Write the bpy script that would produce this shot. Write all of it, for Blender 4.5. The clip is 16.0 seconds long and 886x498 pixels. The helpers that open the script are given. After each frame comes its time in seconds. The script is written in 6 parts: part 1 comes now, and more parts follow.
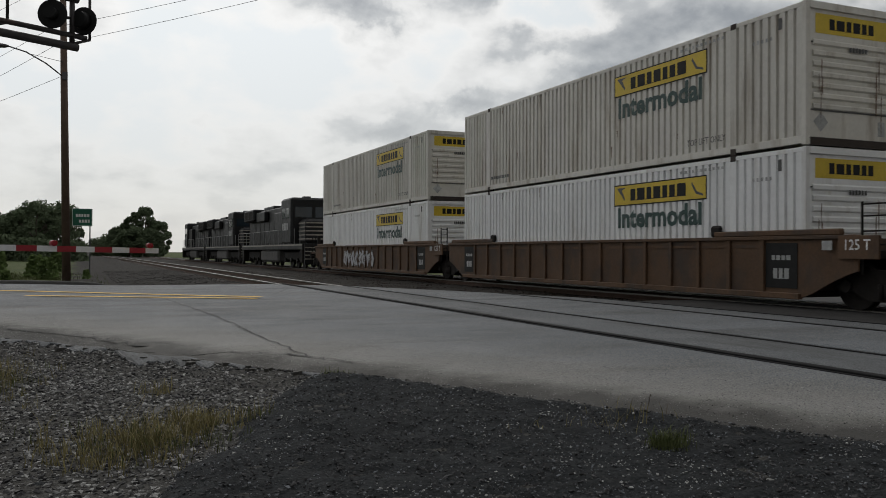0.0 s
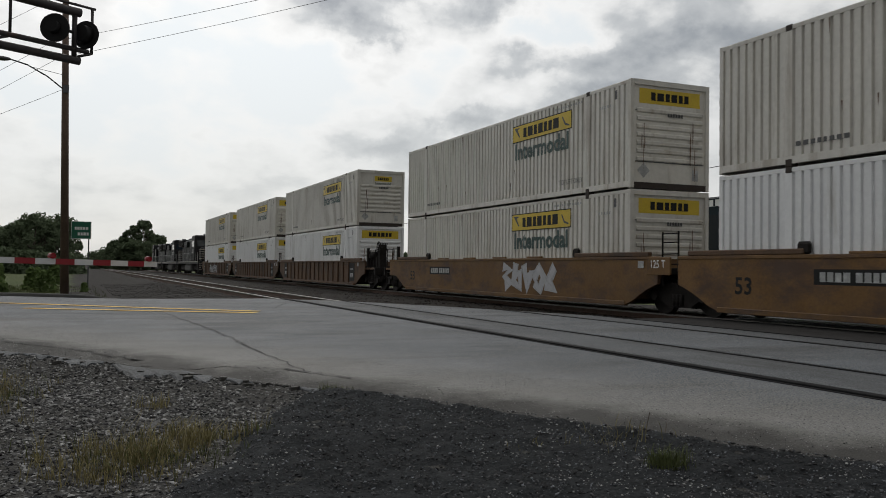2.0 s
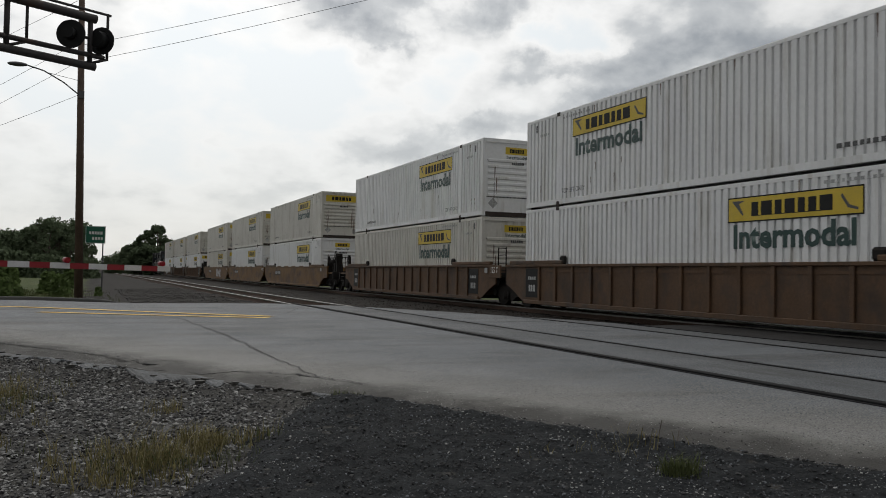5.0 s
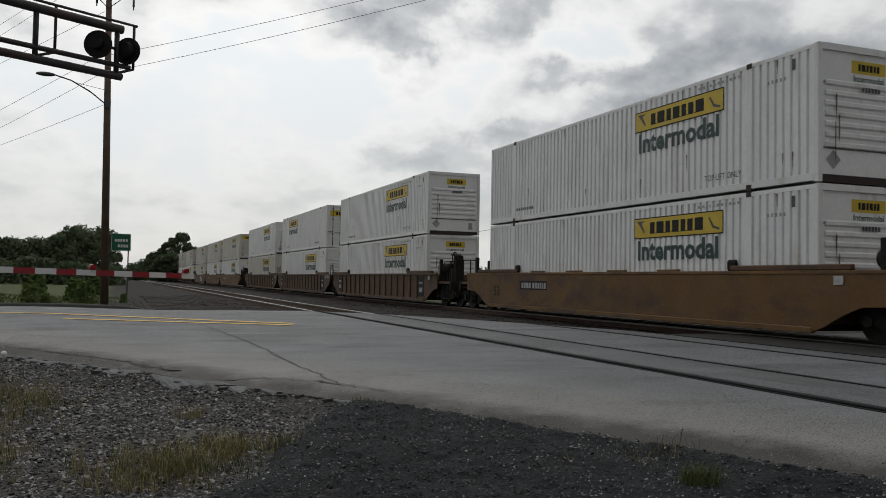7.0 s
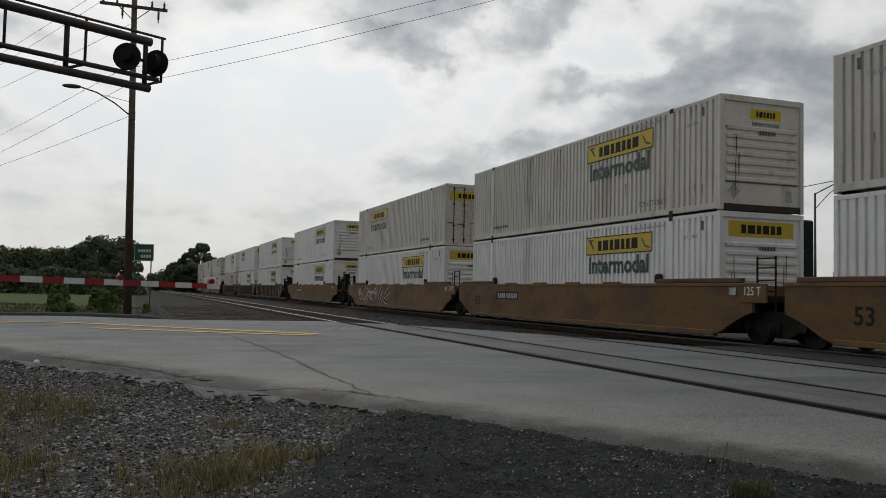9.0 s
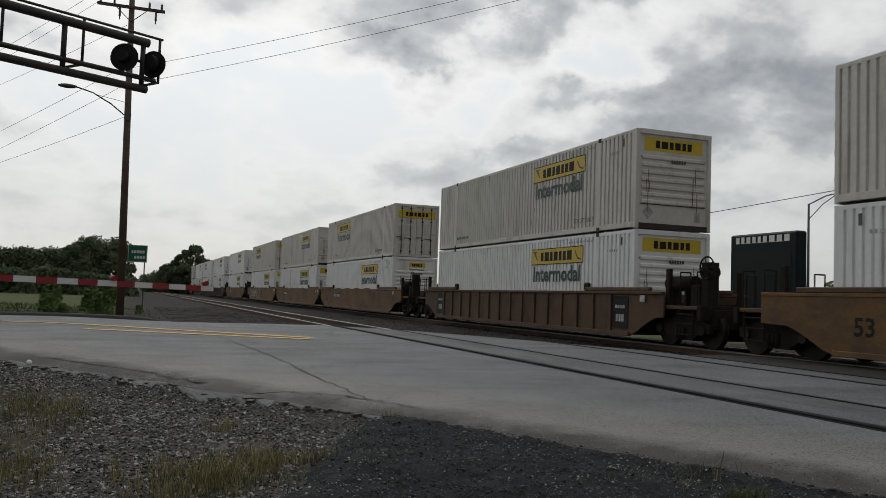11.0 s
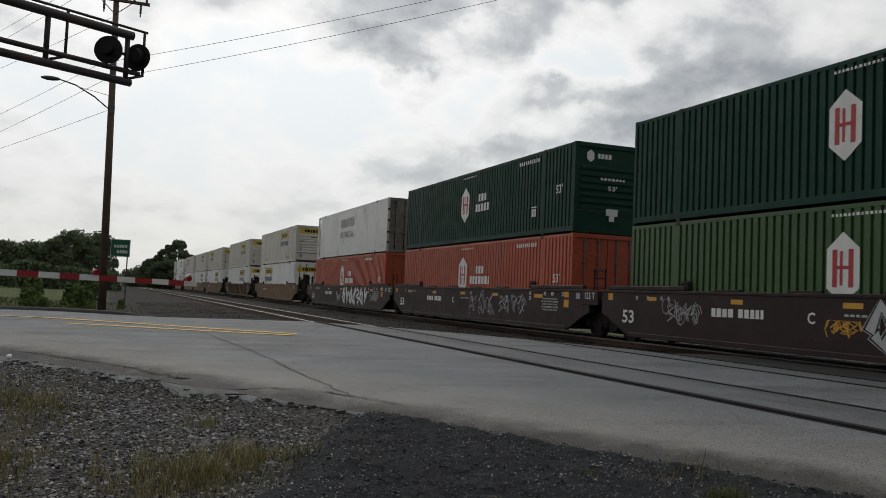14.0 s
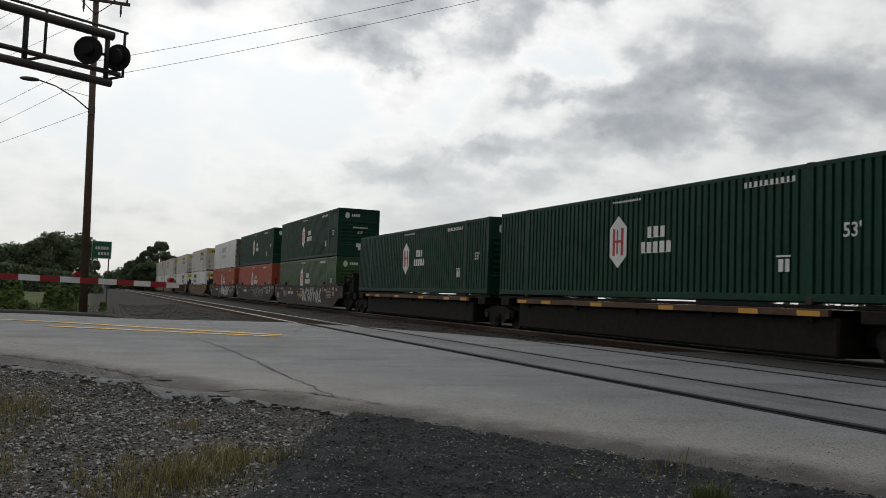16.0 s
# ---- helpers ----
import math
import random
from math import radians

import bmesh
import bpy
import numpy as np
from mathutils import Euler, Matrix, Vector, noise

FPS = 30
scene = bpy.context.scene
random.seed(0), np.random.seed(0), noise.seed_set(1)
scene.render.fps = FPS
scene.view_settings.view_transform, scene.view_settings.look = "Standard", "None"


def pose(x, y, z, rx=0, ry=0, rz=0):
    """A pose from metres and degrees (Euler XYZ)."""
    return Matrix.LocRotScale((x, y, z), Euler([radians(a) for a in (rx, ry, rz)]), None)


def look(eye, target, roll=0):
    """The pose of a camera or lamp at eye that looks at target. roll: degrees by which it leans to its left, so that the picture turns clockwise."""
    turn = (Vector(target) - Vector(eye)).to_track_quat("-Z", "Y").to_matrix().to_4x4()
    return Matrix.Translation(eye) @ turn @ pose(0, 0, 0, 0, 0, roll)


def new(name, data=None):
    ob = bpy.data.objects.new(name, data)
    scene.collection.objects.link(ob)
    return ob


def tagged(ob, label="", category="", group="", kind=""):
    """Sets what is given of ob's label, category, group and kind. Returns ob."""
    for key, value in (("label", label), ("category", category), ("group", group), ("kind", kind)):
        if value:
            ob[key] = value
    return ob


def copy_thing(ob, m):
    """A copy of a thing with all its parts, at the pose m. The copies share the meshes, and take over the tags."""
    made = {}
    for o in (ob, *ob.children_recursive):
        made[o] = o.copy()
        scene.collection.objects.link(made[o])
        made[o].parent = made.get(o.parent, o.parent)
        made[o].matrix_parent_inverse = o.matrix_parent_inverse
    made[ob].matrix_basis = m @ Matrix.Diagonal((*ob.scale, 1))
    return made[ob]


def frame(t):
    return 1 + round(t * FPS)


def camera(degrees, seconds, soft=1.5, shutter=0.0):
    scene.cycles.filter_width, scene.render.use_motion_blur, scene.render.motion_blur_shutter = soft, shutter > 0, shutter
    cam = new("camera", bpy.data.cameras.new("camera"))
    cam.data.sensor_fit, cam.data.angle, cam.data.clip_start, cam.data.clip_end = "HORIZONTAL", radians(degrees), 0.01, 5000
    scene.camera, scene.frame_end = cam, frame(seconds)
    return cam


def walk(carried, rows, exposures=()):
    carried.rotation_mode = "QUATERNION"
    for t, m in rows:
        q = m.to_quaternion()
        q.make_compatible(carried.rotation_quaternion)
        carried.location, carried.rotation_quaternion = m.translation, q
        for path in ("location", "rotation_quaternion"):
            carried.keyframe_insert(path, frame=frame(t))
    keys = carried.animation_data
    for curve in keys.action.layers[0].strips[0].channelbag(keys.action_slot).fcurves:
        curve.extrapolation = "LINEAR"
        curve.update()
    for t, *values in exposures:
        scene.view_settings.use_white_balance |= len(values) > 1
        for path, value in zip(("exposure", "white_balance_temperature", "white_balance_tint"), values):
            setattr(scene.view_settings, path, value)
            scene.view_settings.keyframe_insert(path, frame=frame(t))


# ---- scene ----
# world: rails run along +y, the train's rail top is z = 0, the observer sits near the origin
cam = camera(55.04, 16.0, soft=0.9, shutter=0.04)
PATH = [
    (0, pose(0.047, -0.021, 1.069, 90.26, -0.23, -23.32)),
    (0.5, pose(0.047, -0.017, 1.071, 90.28, -0.32, -23.21)),
    (1, pose(0.043, -0.010, 1.068, 90.89, -0.40, -23.06)),
    (1.5, pose(0.044, -0.016, 1.071, 91.21, -0.51, -23.26)),
    (2, pose(0.042, -0.016, 1.070, 91.33, -0.71, -23.42)),
    (2.5, pose(0.037, -0.012, 1.068, 91.17, -1.04, -23.00)),
    (3, pose(0.039, -0.017, 1.071, 91.04, -0.90, -22.93)),
    (3.5, pose(0.048, -0.013, 1.076, 90.81, -0.81, -23.13)),
    (4, pose(0.043, -0.007, 1.072, 91.13, -0.89, -22.97)),
    (4.5, pose(0.044, -0.012, 1.072, 91.50, -0.94, -22.74)),
    (7, pose(0.044, -0.047, 1.072, 92.20, -1.06, -21.12)),
    (7.5, pose(0.046, -0.080, 1.077, 92.51, -1.07, -20.19)),
    (8, pose(-0.006, -0.047, 1.070, 92.75, -0.98, -20.21)),
    (10.5, pose(-0.128, 0.024, 1.064, 93.09, -1.92, -19.60)),
    (11, pose(-0.128, 0.024, 1.066, 93.29, -2.02, -20.40)),
    (11.5, pose(-0.129, 0.033, 1.063, 93.50, -1.99, -20.86)),
    (12, pose(-0.129, 0.031, 1.059, 93.55, -2.08, -20.80)),
    (12.5, pose(-0.126, 0.028, 1.061, 93.37, -1.98, -20.83)),
    (13, pose(-0.124, 0.034, 1.054, 93.15, -2.18, -20.81)),
    (13.5, pose(-0.127, 0.039, 1.056, 93.19, -2.31, -21.17)),
    (14, pose(-0.126, 0.033, 1.063, 93.15, -2.48, -21.45)),
    (14.5, pose(-0.123, 0.037, 1.065, 93.03, -2.51, -21.51)),
    (15, pose(-0.127, 0.036, 1.060, 93.09, -2.54, -21.84)),
    (15.5, pose(-0.118, 0.035, 1.062, 93.04, -2.18, -22.25)),
    (16, pose(-0.121, 0.033, 1.062, 93.19, -2.09, -22.52)),
]
walk(cam, PATH, [(0, -0.03), (3, 0.08), (4.5, 0.08), (7, 0.0), (8, -0.1), (10.5, -0.03), (12.5, -0.05), (13.5, 0.0), (14.5, 0.08), (15, 0.08), (16, 0.1)])


# ---- light ----
SUN_ELEV, SUN_AZ = 38.0, 6.0          # degrees; azimuth from +y towards +x
sun = new("sun", bpy.data.lights.new("sun", "SUN"))
sun.data.energy, sun.data.angle, sun.data.color = 0.5, radians(30), (1.0, 0.95, 0.88)
_e, _a = radians(SUN_ELEV), radians(SUN_AZ)
sun.matrix_world = look((60 * math.sin(_a) * math.cos(_e), 60 * math.cos(_a) * math.cos(_e), 60 * math.sin(_e)), (0, 0, 0))

world = bpy.data.worlds.new("sky")
scene.world = world
world.use_nodes = True
nt = world.node_tree
nt.nodes.clear()


def wn(kind, **sets):
    n = nt.nodes.new(kind)
    for k, v in sets.items():
        n.inputs[k.replace("_", " ")].default_value = v
    return n


def wmath(op, a, b=None, c=None):
    n = nt.nodes.new("ShaderNodeMath")
    n.operation = op
    for i, v in enumerate((a, b, c)):
        if v is None:
            continue
        if isinstance(v, (int, float)):
            n.inputs[i].default_value = v
        else:
            nt.links.new(v, n.inputs[i])
    return n.outputs[0]


def wmix(fac, a, b):
    n = nt.nodes.new("ShaderNodeMix")
    n.data_type = "RGBA"
    for i, v in ((0, fac), (6, a), (7, b)):
        if isinstance(v, (int, float, tuple)):
            n.inputs[i].default_value = v
        else:
            nt.links.new(v, n.inputs[i])
    return n.outputs[2]


def build_sky():
    co = nt.nodes.new("ShaderNodeTexCoord").outputs["Generated"]
    sep = nt.nodes.new("ShaderNodeSeparateXYZ")
    nt.links.new(co, sep.inputs[0])
    x, y, z = sep.outputs
    # a flat cloud deck seen from below: direction divided by its height
    up = wmath("ADD", wmath("MAXIMUM", z, 0.0), 0.42)
    deck = nt.nodes.new("ShaderNodeCombineXYZ")
    nt.links.new(wmath("DIVIDE", x, up), deck.inputs[0])
    nt.links.new(wmath("DIVIDE", y, up), deck.inputs[1])
    shape = []
    for scale, off, detail, dist in ((1.5, SKY_OFF[0], 6, 0.0), (5.6, SKY_OFF[1], 7, 0.1)):
        mp = nt.nodes.new("ShaderNodeMapping")
        mp.inputs["Location"].default_value = off
        nt.links.new(deck.outputs[0], mp.inputs["Vector"])
        n = wn("ShaderNodeTexNoise", Scale=scale, Detail=detail, Roughness=0.52, Distortion=dist)
        nt.links.new(mp.outputs[0], n.inputs["Vector"])
        shape.append(n.outputs["Fac"])
    thick = wmath("ADD", wmath("MULTIPLY", shape[0], 0.48), wmath("MULTIPLY", shape[1], 0.52))
    thick = wmath("MULTIPLY_ADD", wmath("SUBTRACT", thick, 0.5), 1.45, 0.475)
    # broad bellies of the heavier clouds (direction, half-widths, weight), frayed by a warped direction
    warp = wn("ShaderNodeTexNoise", Scale=12.0, Detail=8.0, Roughness=0.62)
    nt.links.new(co, warp.inputs["Vector"])
    bent = nt.nodes.new("ShaderNodeVectorMath")
    bent.operation = "MULTIPLY_ADD"
    nt.links.new(warp.outputs["Color"], bent.inputs[0])
    bent.inputs[1].default_value = (0.16, 0.16, 0.10)
    shifted = nt.nodes.new("ShaderNodeVectorMath")
    shifted.operation = "SUBTRACT"
    nt.links.new(co, shifted.inputs[0])
    shifted.inputs[1].default_value = (0.08, 0.08, 0.05)
    nt.links.new(shifted.outputs[0], bent.inputs[2])
    fray = wmath("MULTIPLY_ADD", shape[1], 1.6, 0.2)
    for (az, el, wide, tall, k) in CLOUDS:
        a, e = radians(az), radians(el)
        ax = Vector((math.cos(a), -math.sin(a), 0))
        d = Vector((math.sin(a) * math.cos(e), math.cos(a) * math.cos(e), math.sin(e)))
        v = ax.cross(d).normalized()
        dots = []
        for q in (ax, v, d):
            dn = nt.nodes.new("ShaderNodeVectorMath")
            dn.operation = "DOT_PRODUCT"
            dn.inputs[1].default_value = q
            nt.links.new(bent.outputs[0], dn.inputs[0])
            dots.append(dn.outputs["Value"])
        u1 = wmath("DIVIDE", dots[0], math.radians(wide))
        v1 = wmath("DIVIDE", dots[1], math.radians(tall))
        r2 = wmath("ADD", wmath("MULTIPLY", u1, u1), wmath("MULTIPLY", v1, v1))
        r2 = wmath("ADD", r2, wmath("MULTIPLY", wmath("LESS_THAN", dots[2], 0.0), 30.0))
        m = wmath("MULTIPLY", wmath("EXPONENT", wmath("MULTIPLY", r2, -1.0)), k)
        thick = wmath("ADD", thick, wmath("MULTIPLY", m, fray))
    ramp = nt.nodes.new("ShaderNodeValToRGB")
    els = ramp.color_ramp.elements
    els[0].position, els[0].color = 0.32, (0.90, 0.94, 0.955, 1)
    els[1].position, els[1].color = 0.90, (0.20, 0.23, 0.26, 1)
    for pos, c in ((0.42, (1.0, 0.995, 0.975, 1)), (0.50, (0.86, 0.86, 0.845, 1)), (0.57, (0.61, 0.625, 0.63, 1)), (0.70, (0.39, 0.41, 0.43, 1))):
        el = els.new(pos)
        el.color = c
    nt.links.new(thick, ramp.inputs["Fac"])
    # haze towards the horizon
    haze = nt.nodes.new("ShaderNodeMapRange")
    haze.inputs["From Min"].default_value, haze.inputs["From Max"].default_value = 0.02, 0.24
    haze.inputs["To Min"].default_value, haze.inputs["To Max"].default_value = 0.85, 0.0
    nt.links.new(z, haze.inputs["Value"])
    cloud = wmix(haze.outputs[0], ramp.outputs[0], (0.80, 0.815, 0.815, 1))
    # clear sky behind the veil
    sky = nt.nodes.new("ShaderNodeTexSky")
    sky.sky_type, sky.sun_disc = "NISHITA", False
    sky.sun_elevation, sky.sun_rotation = radians(SUN_ELEV), radians(SUN_AZ)
    dim = nt.nodes.new("ShaderNodeVectorMath")
    dim.operation = "SCALE"
    dim.inputs["Scale"].default_value = 0.10
    nt.links.new(sky.outputs[0], dim.inputs[0])
    both = wmix(0.92, dim.outputs[0], cloud)
    # the veil is brightest round the hidden sun and falls off away from it
    e, q = radians(SUN_ELEV), radians(SUN_AZ)
    dn = nt.nodes.new("ShaderNodeVectorMath")
    dn.operation = "DOT_PRODUCT"
    dn.inputs[1].default_value = (math.sin(q) * math.cos(e), math.cos(q) * math.cos(e), math.sin(e))
    nt.links.new(co, dn.inputs[0])
    near = wmath("POWER", wmath("MULTIPLY_ADD", dn.outputs["Value"], 0.5, 0.5), 2.6)
    glow = nt.nodes.new("ShaderNodeVectorMath")
    glow.operation = "SCALE"
    nt.links.new(both, glow.inputs[0])
    nt.links.new(wmath("MULTIPLY_ADD", near, 0.71, 0.31), glow.inputs["Scale"])
    both = glow.outputs[0]
    bg = nt.nodes.new("ShaderNodeBackground")
    bg.inputs["Strength"].default_value = SKY_STRENGTH
    nt.links.new(both, bg.inputs["Color"])
    out = nt.nodes.new("ShaderNodeOutputWorld")
    nt.links.new(bg.outputs[0], out.inputs["Surface"])


SKY_OFF = ((3.1, 7.4, 0), (1.7, 2.2, 0))
SKY_STRENGTH = 1.0
# azimuth and elevation in degrees, half-widths, weight
CLOUDS = ((18.3, 15.4, 3.0, 1.3, 0.24), (16.0, 17.6, 2.4, 0.9, 0.18), (24.5, 19.0, 6, 1.5, 0.20), (30.7, 13.5, 3.6, 1.1, 0.16), (36, 17.6, 5.0, 1.5, 0.08), (39.5, 14.6, 4.0, 1.2, 0.14),
          (41.5, 11.2, 4.2, 1.7, 0.14), (45, 12.9, 3.4, 1.6, 0.10), (48.5, 14.7, 3.2, 2.4, 0.09), (34, 11.0, 4.0, 0.8, 0.16), (24.5, 9.8, 3.4, 0.8, 0.14), (19, 8.1, 2.6, 0.7, 0.14), (30, 20.5, 6, 1.0, 0.2),
          (40, 15, 11, 5.5, 0.012), (28.5, 16.0, 2.6, 0.8, -0.12), (33.5, 15.4, 2.0, 0.7, -0.10), (3, 11, 7, 4, -0.10), (13, 11, 3, 2, -0.07))
build_sky()


# ---- materials ----
def mat(name, base, rough=0.7, metal=0.0, var=0.12, fvar=None, scale=3.0, fine=40.0, bump=0.0, bump_scale=60.0, stain=None, stain_amt=0.0,
        stain_scale=(1, 1, 1), spec=0.5, per_object=0.0, stain_at=0.55, per_island=0.0):
    """Painted, rough or metal surface with variation at two scales and a stain layer."""
    m = bpy.data.materials.new(name)
    m.use_nodes = True
    t = m.node_tree
    b = t.nodes["Principled BSDF"]
    b.inputs["Metallic"].default_value, b.inputs["Specular IOR Level"].default_value = metal, spec
    co = t.nodes.new("ShaderNodeTexCoord").outputs["Object"]
    info = t.nodes.new("ShaderNodeObjectInfo")
    shift = t.nodes.new("ShaderNodeVectorMath")
    shift.operation = "MULTIPLY_ADD"
    cmb = t.nodes.new("ShaderNodeCombineXYZ")
    for i in range(3):
        t.links.new(info.outputs["Random"], cmb.inputs[i])
    t.links.new(cmb.outputs[0], shift.inputs[0])
    shift.inputs[1].default_value = (37.0, 19.0, 53.0)
    t.links.new(co, shift.inputs[2])
    vec = shift.outputs[0]

    def tex(s, detail=5, vector=vec, rough_n=0.6):
        n = t.nodes.new("ShaderNodeTexNoise")
        n.inputs["Scale"].default_value, n.inputs["Detail"].default_value, n.inputs["Roughness"].default_value = s, detail, rough_n
        t.links.new(vector, n.inputs["Vector"])
        return n.outputs["Fac"]

    def ramp(v, lo, hi, a, c):
        n = t.nodes.new("ShaderNodeMapRange")
        for k, q in (("From Min", lo), ("From Max", hi), ("To Min", a), ("To Max", c)):
            n.inputs[k].default_value = q
        t.links.new(v, n.inputs["Value"])
        return n.outputs[0]

    def mul(a, c):
        n = t.nodes.new("ShaderNodeMath")
        n.operation = "MULTIPLY"
        t.links.new(a, n.inputs[0])
        if isinstance(c, float):
            n.inputs[1].default_value = c
        else:
            t.links.new(c, n.inputs[1])
        return n.outputs[0]

    gain = mul(ramp(tex(scale), 0.25, 0.75, 1 - var, 1 + var), ramp(tex(fine, 3), 0.3, 0.7, 1 - (var * 0.7 if fvar is None else fvar), 1 + (var * 0.7 if fvar is None else fvar)))
    if per_object:
        gain = mul(gain, ramp(info.outputs["Random"], 0, 1, 1 - per_object, 1 + per_object))
    if per_island:
        gain = mul(gain, ramp(t.nodes.new("ShaderNodeNewGeometry").outputs["Random Per Island"], 0, 1, 1 - per_island, 1 + per_island))
    sc = t.nodes.new("ShaderNodeVectorMath")
    sc.operation = "SCALE"
    sc.inputs[0].default_value = base[:3]
    t.links.new(gain, sc.inputs["Scale"])
    col = sc.outputs[0]
    if stain:
        mp = t.nodes.new("ShaderNodeMapping")
        mp.inputs["Scale"].default_value = stain_scale
        t.links.new(vec, mp.inputs["Vector"])
        s = ramp(tex(1.0, 8, mp.outputs[0], 0.68), stain_at, stain_at + 0.16, 0.0, stain_amt)
        mx = t.nodes.new("ShaderNodeMix")
        mx.data_type = "RGBA"
        t.links.new(s, mx.inputs[0])
        t.links.new(col, mx.inputs[6])
        mx.inputs[7].default_value = (*stain, 1)
        col = mx.outputs[2]
    t.links.new(col, b.inputs["Base Color"])
    t.links.new(ramp(tex(scale * 2.3), 0.2, 0.8, max(0.03, rough - 0.12), min(1, rough + 0.12)), b.inputs["Roughness"])
    if bump:
        bn = t.nodes.new("ShaderNodeBump")
        bn.inputs["Strength"].default_value, bn.inputs["Distance"].default_value = 0.7, bump
        t.links.new(tex(bump_scale, 6), bn.inputs["Height"])
        t.links.new(bn.outputs[0], b.inputs["Normal"])
    return m


DIRT = (0.10, 0.075, 0.05)
RUST = (0.11, 0.045, 0.02)
M = {}
M["white"] = mat("white_container_paint", (0.76, 0.765, 0.765), 0.45, var=0.06, scale=0.8, fine=9, stain=(0.42, 0.39, 0.33), stain_amt=0.6, stain_scale=(1.8, 1.8, 0.25), per_object=0.05, stain_at=0.54)
M["cream"] = mat("aged_container_paint", (0.60, 0.58, 0.53), 0.5, var=0.08, scale=0.8, fine=9, stain=(0.30, 0.25, 0.19), stain_amt=0.7, stain_scale=(1.8, 1.8, 0.25), per_object=0.07, stain_at=0.53)
M["soot"] = mat("black_soot_and_rust", (0.035, 0.025, 0.02), 0.8, var=0.2)
M["green"] = mat("dark_green_container_paint", (0.005, 0.040, 0.025), 0.58, var=0.16, scale=0.8, fine=12, stain=(0.014, 0.040, 0.028), stain_amt=0.5, stain_scale=(1.2, 1.2, 0.3), spec=0.22)
M["olive"] = mat("leaf_green_container_paint", (0.030, 0.078, 0.016), 0.45, var=0.14, scale=0.8, fine=12, stain=(0.022, 0.045, 0.016), stain_amt=0.5, stain_scale=(1.2, 1.2, 0.3))
M["orange"] = mat("orange_container_paint", (0.40, 0.070, 0.028), 0.5, var=0.12, scale=0.8, fine=12, stain=(0.20, 0.045, 0.025), stain_amt=0.6, stain_scale=(1.2, 1.2, 0.3))
M["reefer"] = mat("grey_white_reefer_skin", (0.60, 0.61, 0.60), 0.38, var=0.07, scale=0.6, fine=7, stain=(0.34, 0.34, 0.31), stain_amt=0.7, stain_scale=(0.7, 0.7, 0.4), stain_at=0.5)
M["door_dirty"] = mat("dirty_reefer_doors", (0.20, 0.19, 0.165), 0.6, var=0.2, scale=1.2, fine=12, stain=(0.05, 0.04, 0.03), stain_amt=0.7, stain_scale=(2, 2, 0.5), stain_at=0.48)
M["yellow_sign"] = mat("yellow_panel_paint", (0.60, 0.43, 0.025), 0.5, var=0.14, scale=2, stain=(0.25, 0.18, 0.05), stain_amt=0.4)
M["black"] = mat("black_paint", (0.014, 0.014, 0.014), 0.6, var=0.15, spec=0.2)
M["letter_green"] = mat("dark_green_lettering", (0.007, 0.042, 0.036), 0.5, var=0.15, scale=3)
M["letter_white"] = mat("white_lettering", (0.72, 0.72, 0.70), 0.55, var=0.1, scale=3)
M["letter_grey"] = mat("faded_grey_lettering", (0.33, 0.335, 0.33), 0.55, var=0.15, scale=3, stain=(0.55, 0.56, 0.55), stain_amt=0.9, stain_scale=(3, 3, 3), stain_at=0.5)
M["letter_dark"] = mat("small_dark_stencil", (0.08, 0.08, 0.08), 0.6, var=0.1)
M["red_mark"] = mat("red_emblem_paint", (0.42, 0.03, 0.035), 0.5, var=0.1)
M["ttx"] = mat("weathered_mustard_car_paint", (0.150, 0.076, 0.019), 0.7, var=0.22, scale=0.7, fine=14, stain=(0.065, 0.035, 0.022), stain_amt=0.9, stain_scale=(0.6, 0.6, 1.3), bump=0.002, per_object=0.10, stain_at=0.47)
M["rust_car"] = mat("rusty_brown_car_paint", (0.098, 0.052, 0.025), 0.75, var=0.22, scale=0.8, fine=16, stain=(0.045, 0.030, 0.022), stain_amt=0.85, stain_scale=(1, 1, 0.7), bump=0.003, per_object=0.10, stain_at=0.48)
M["maroon"] = mat("dark_maroon_car_paint", (0.028, 0.014, 0.013), 0.6, var=0.25, scale=0.9, fine=16, stain=(0.02, 0.015, 0.013), stain_amt=0.7, bump=0.002, spec=0.3)
M["grime"] = mat("black_running_gear_grime", (0.016, 0.0135, 0.012), 0.85, var=0.3, scale=4, bump=0.004, spec=0.25)
M["wheel"] = mat("grimy_wheel_steel", (0.022, 0.019, 0.017), 0.7, 0.2, var=0.25, spec=0.3)
M["reflector"] = mat("yellow_reflective_plate", (0.62, 0.30, 0.02), 0.4, var=0.1)
M["silver"] = mat("silver_spray_paint", (0.42, 0.42, 0.44), 0.45, var=0.15, scale=2.5)
M["white_spray"] = mat("white_spray_paint", (0.70, 0.71, 0.71), 0.5, var=0.1, scale=2.5)
M["loco"] = mat("black_locomotive_paint", (0.010, 0.010, 0.011), 0.5, var=0.3, scale=0.9, fine=11, stain=(0.035, 0.03, 0.026), stain_amt=0.6, stain_scale=(1, 1, 0.5), spec=0.3)
M["stripe_paint"] = mat("dirty_white_stripe_paint", (0.34, 0.31, 0.27), 0.6, var=0.3, scale=3)
M["tank_grey"] = mat("dusty_grey_tank_steel", (0.085, 0.082, 0.078), 0.75, var=0.35, scale=2, stain=(0.03, 0.027, 0.024), stain_amt=0.7)
M["loco_glass"] = mat("dark_cab_glass", (0.02, 0.03, 0.04), 0.08, var=0.02, spec=0.8)
M["rail"] = mat("worn_bright_rail_head", (0.24, 0.225, 0.21), 0.38, 1.0, var=0.2)
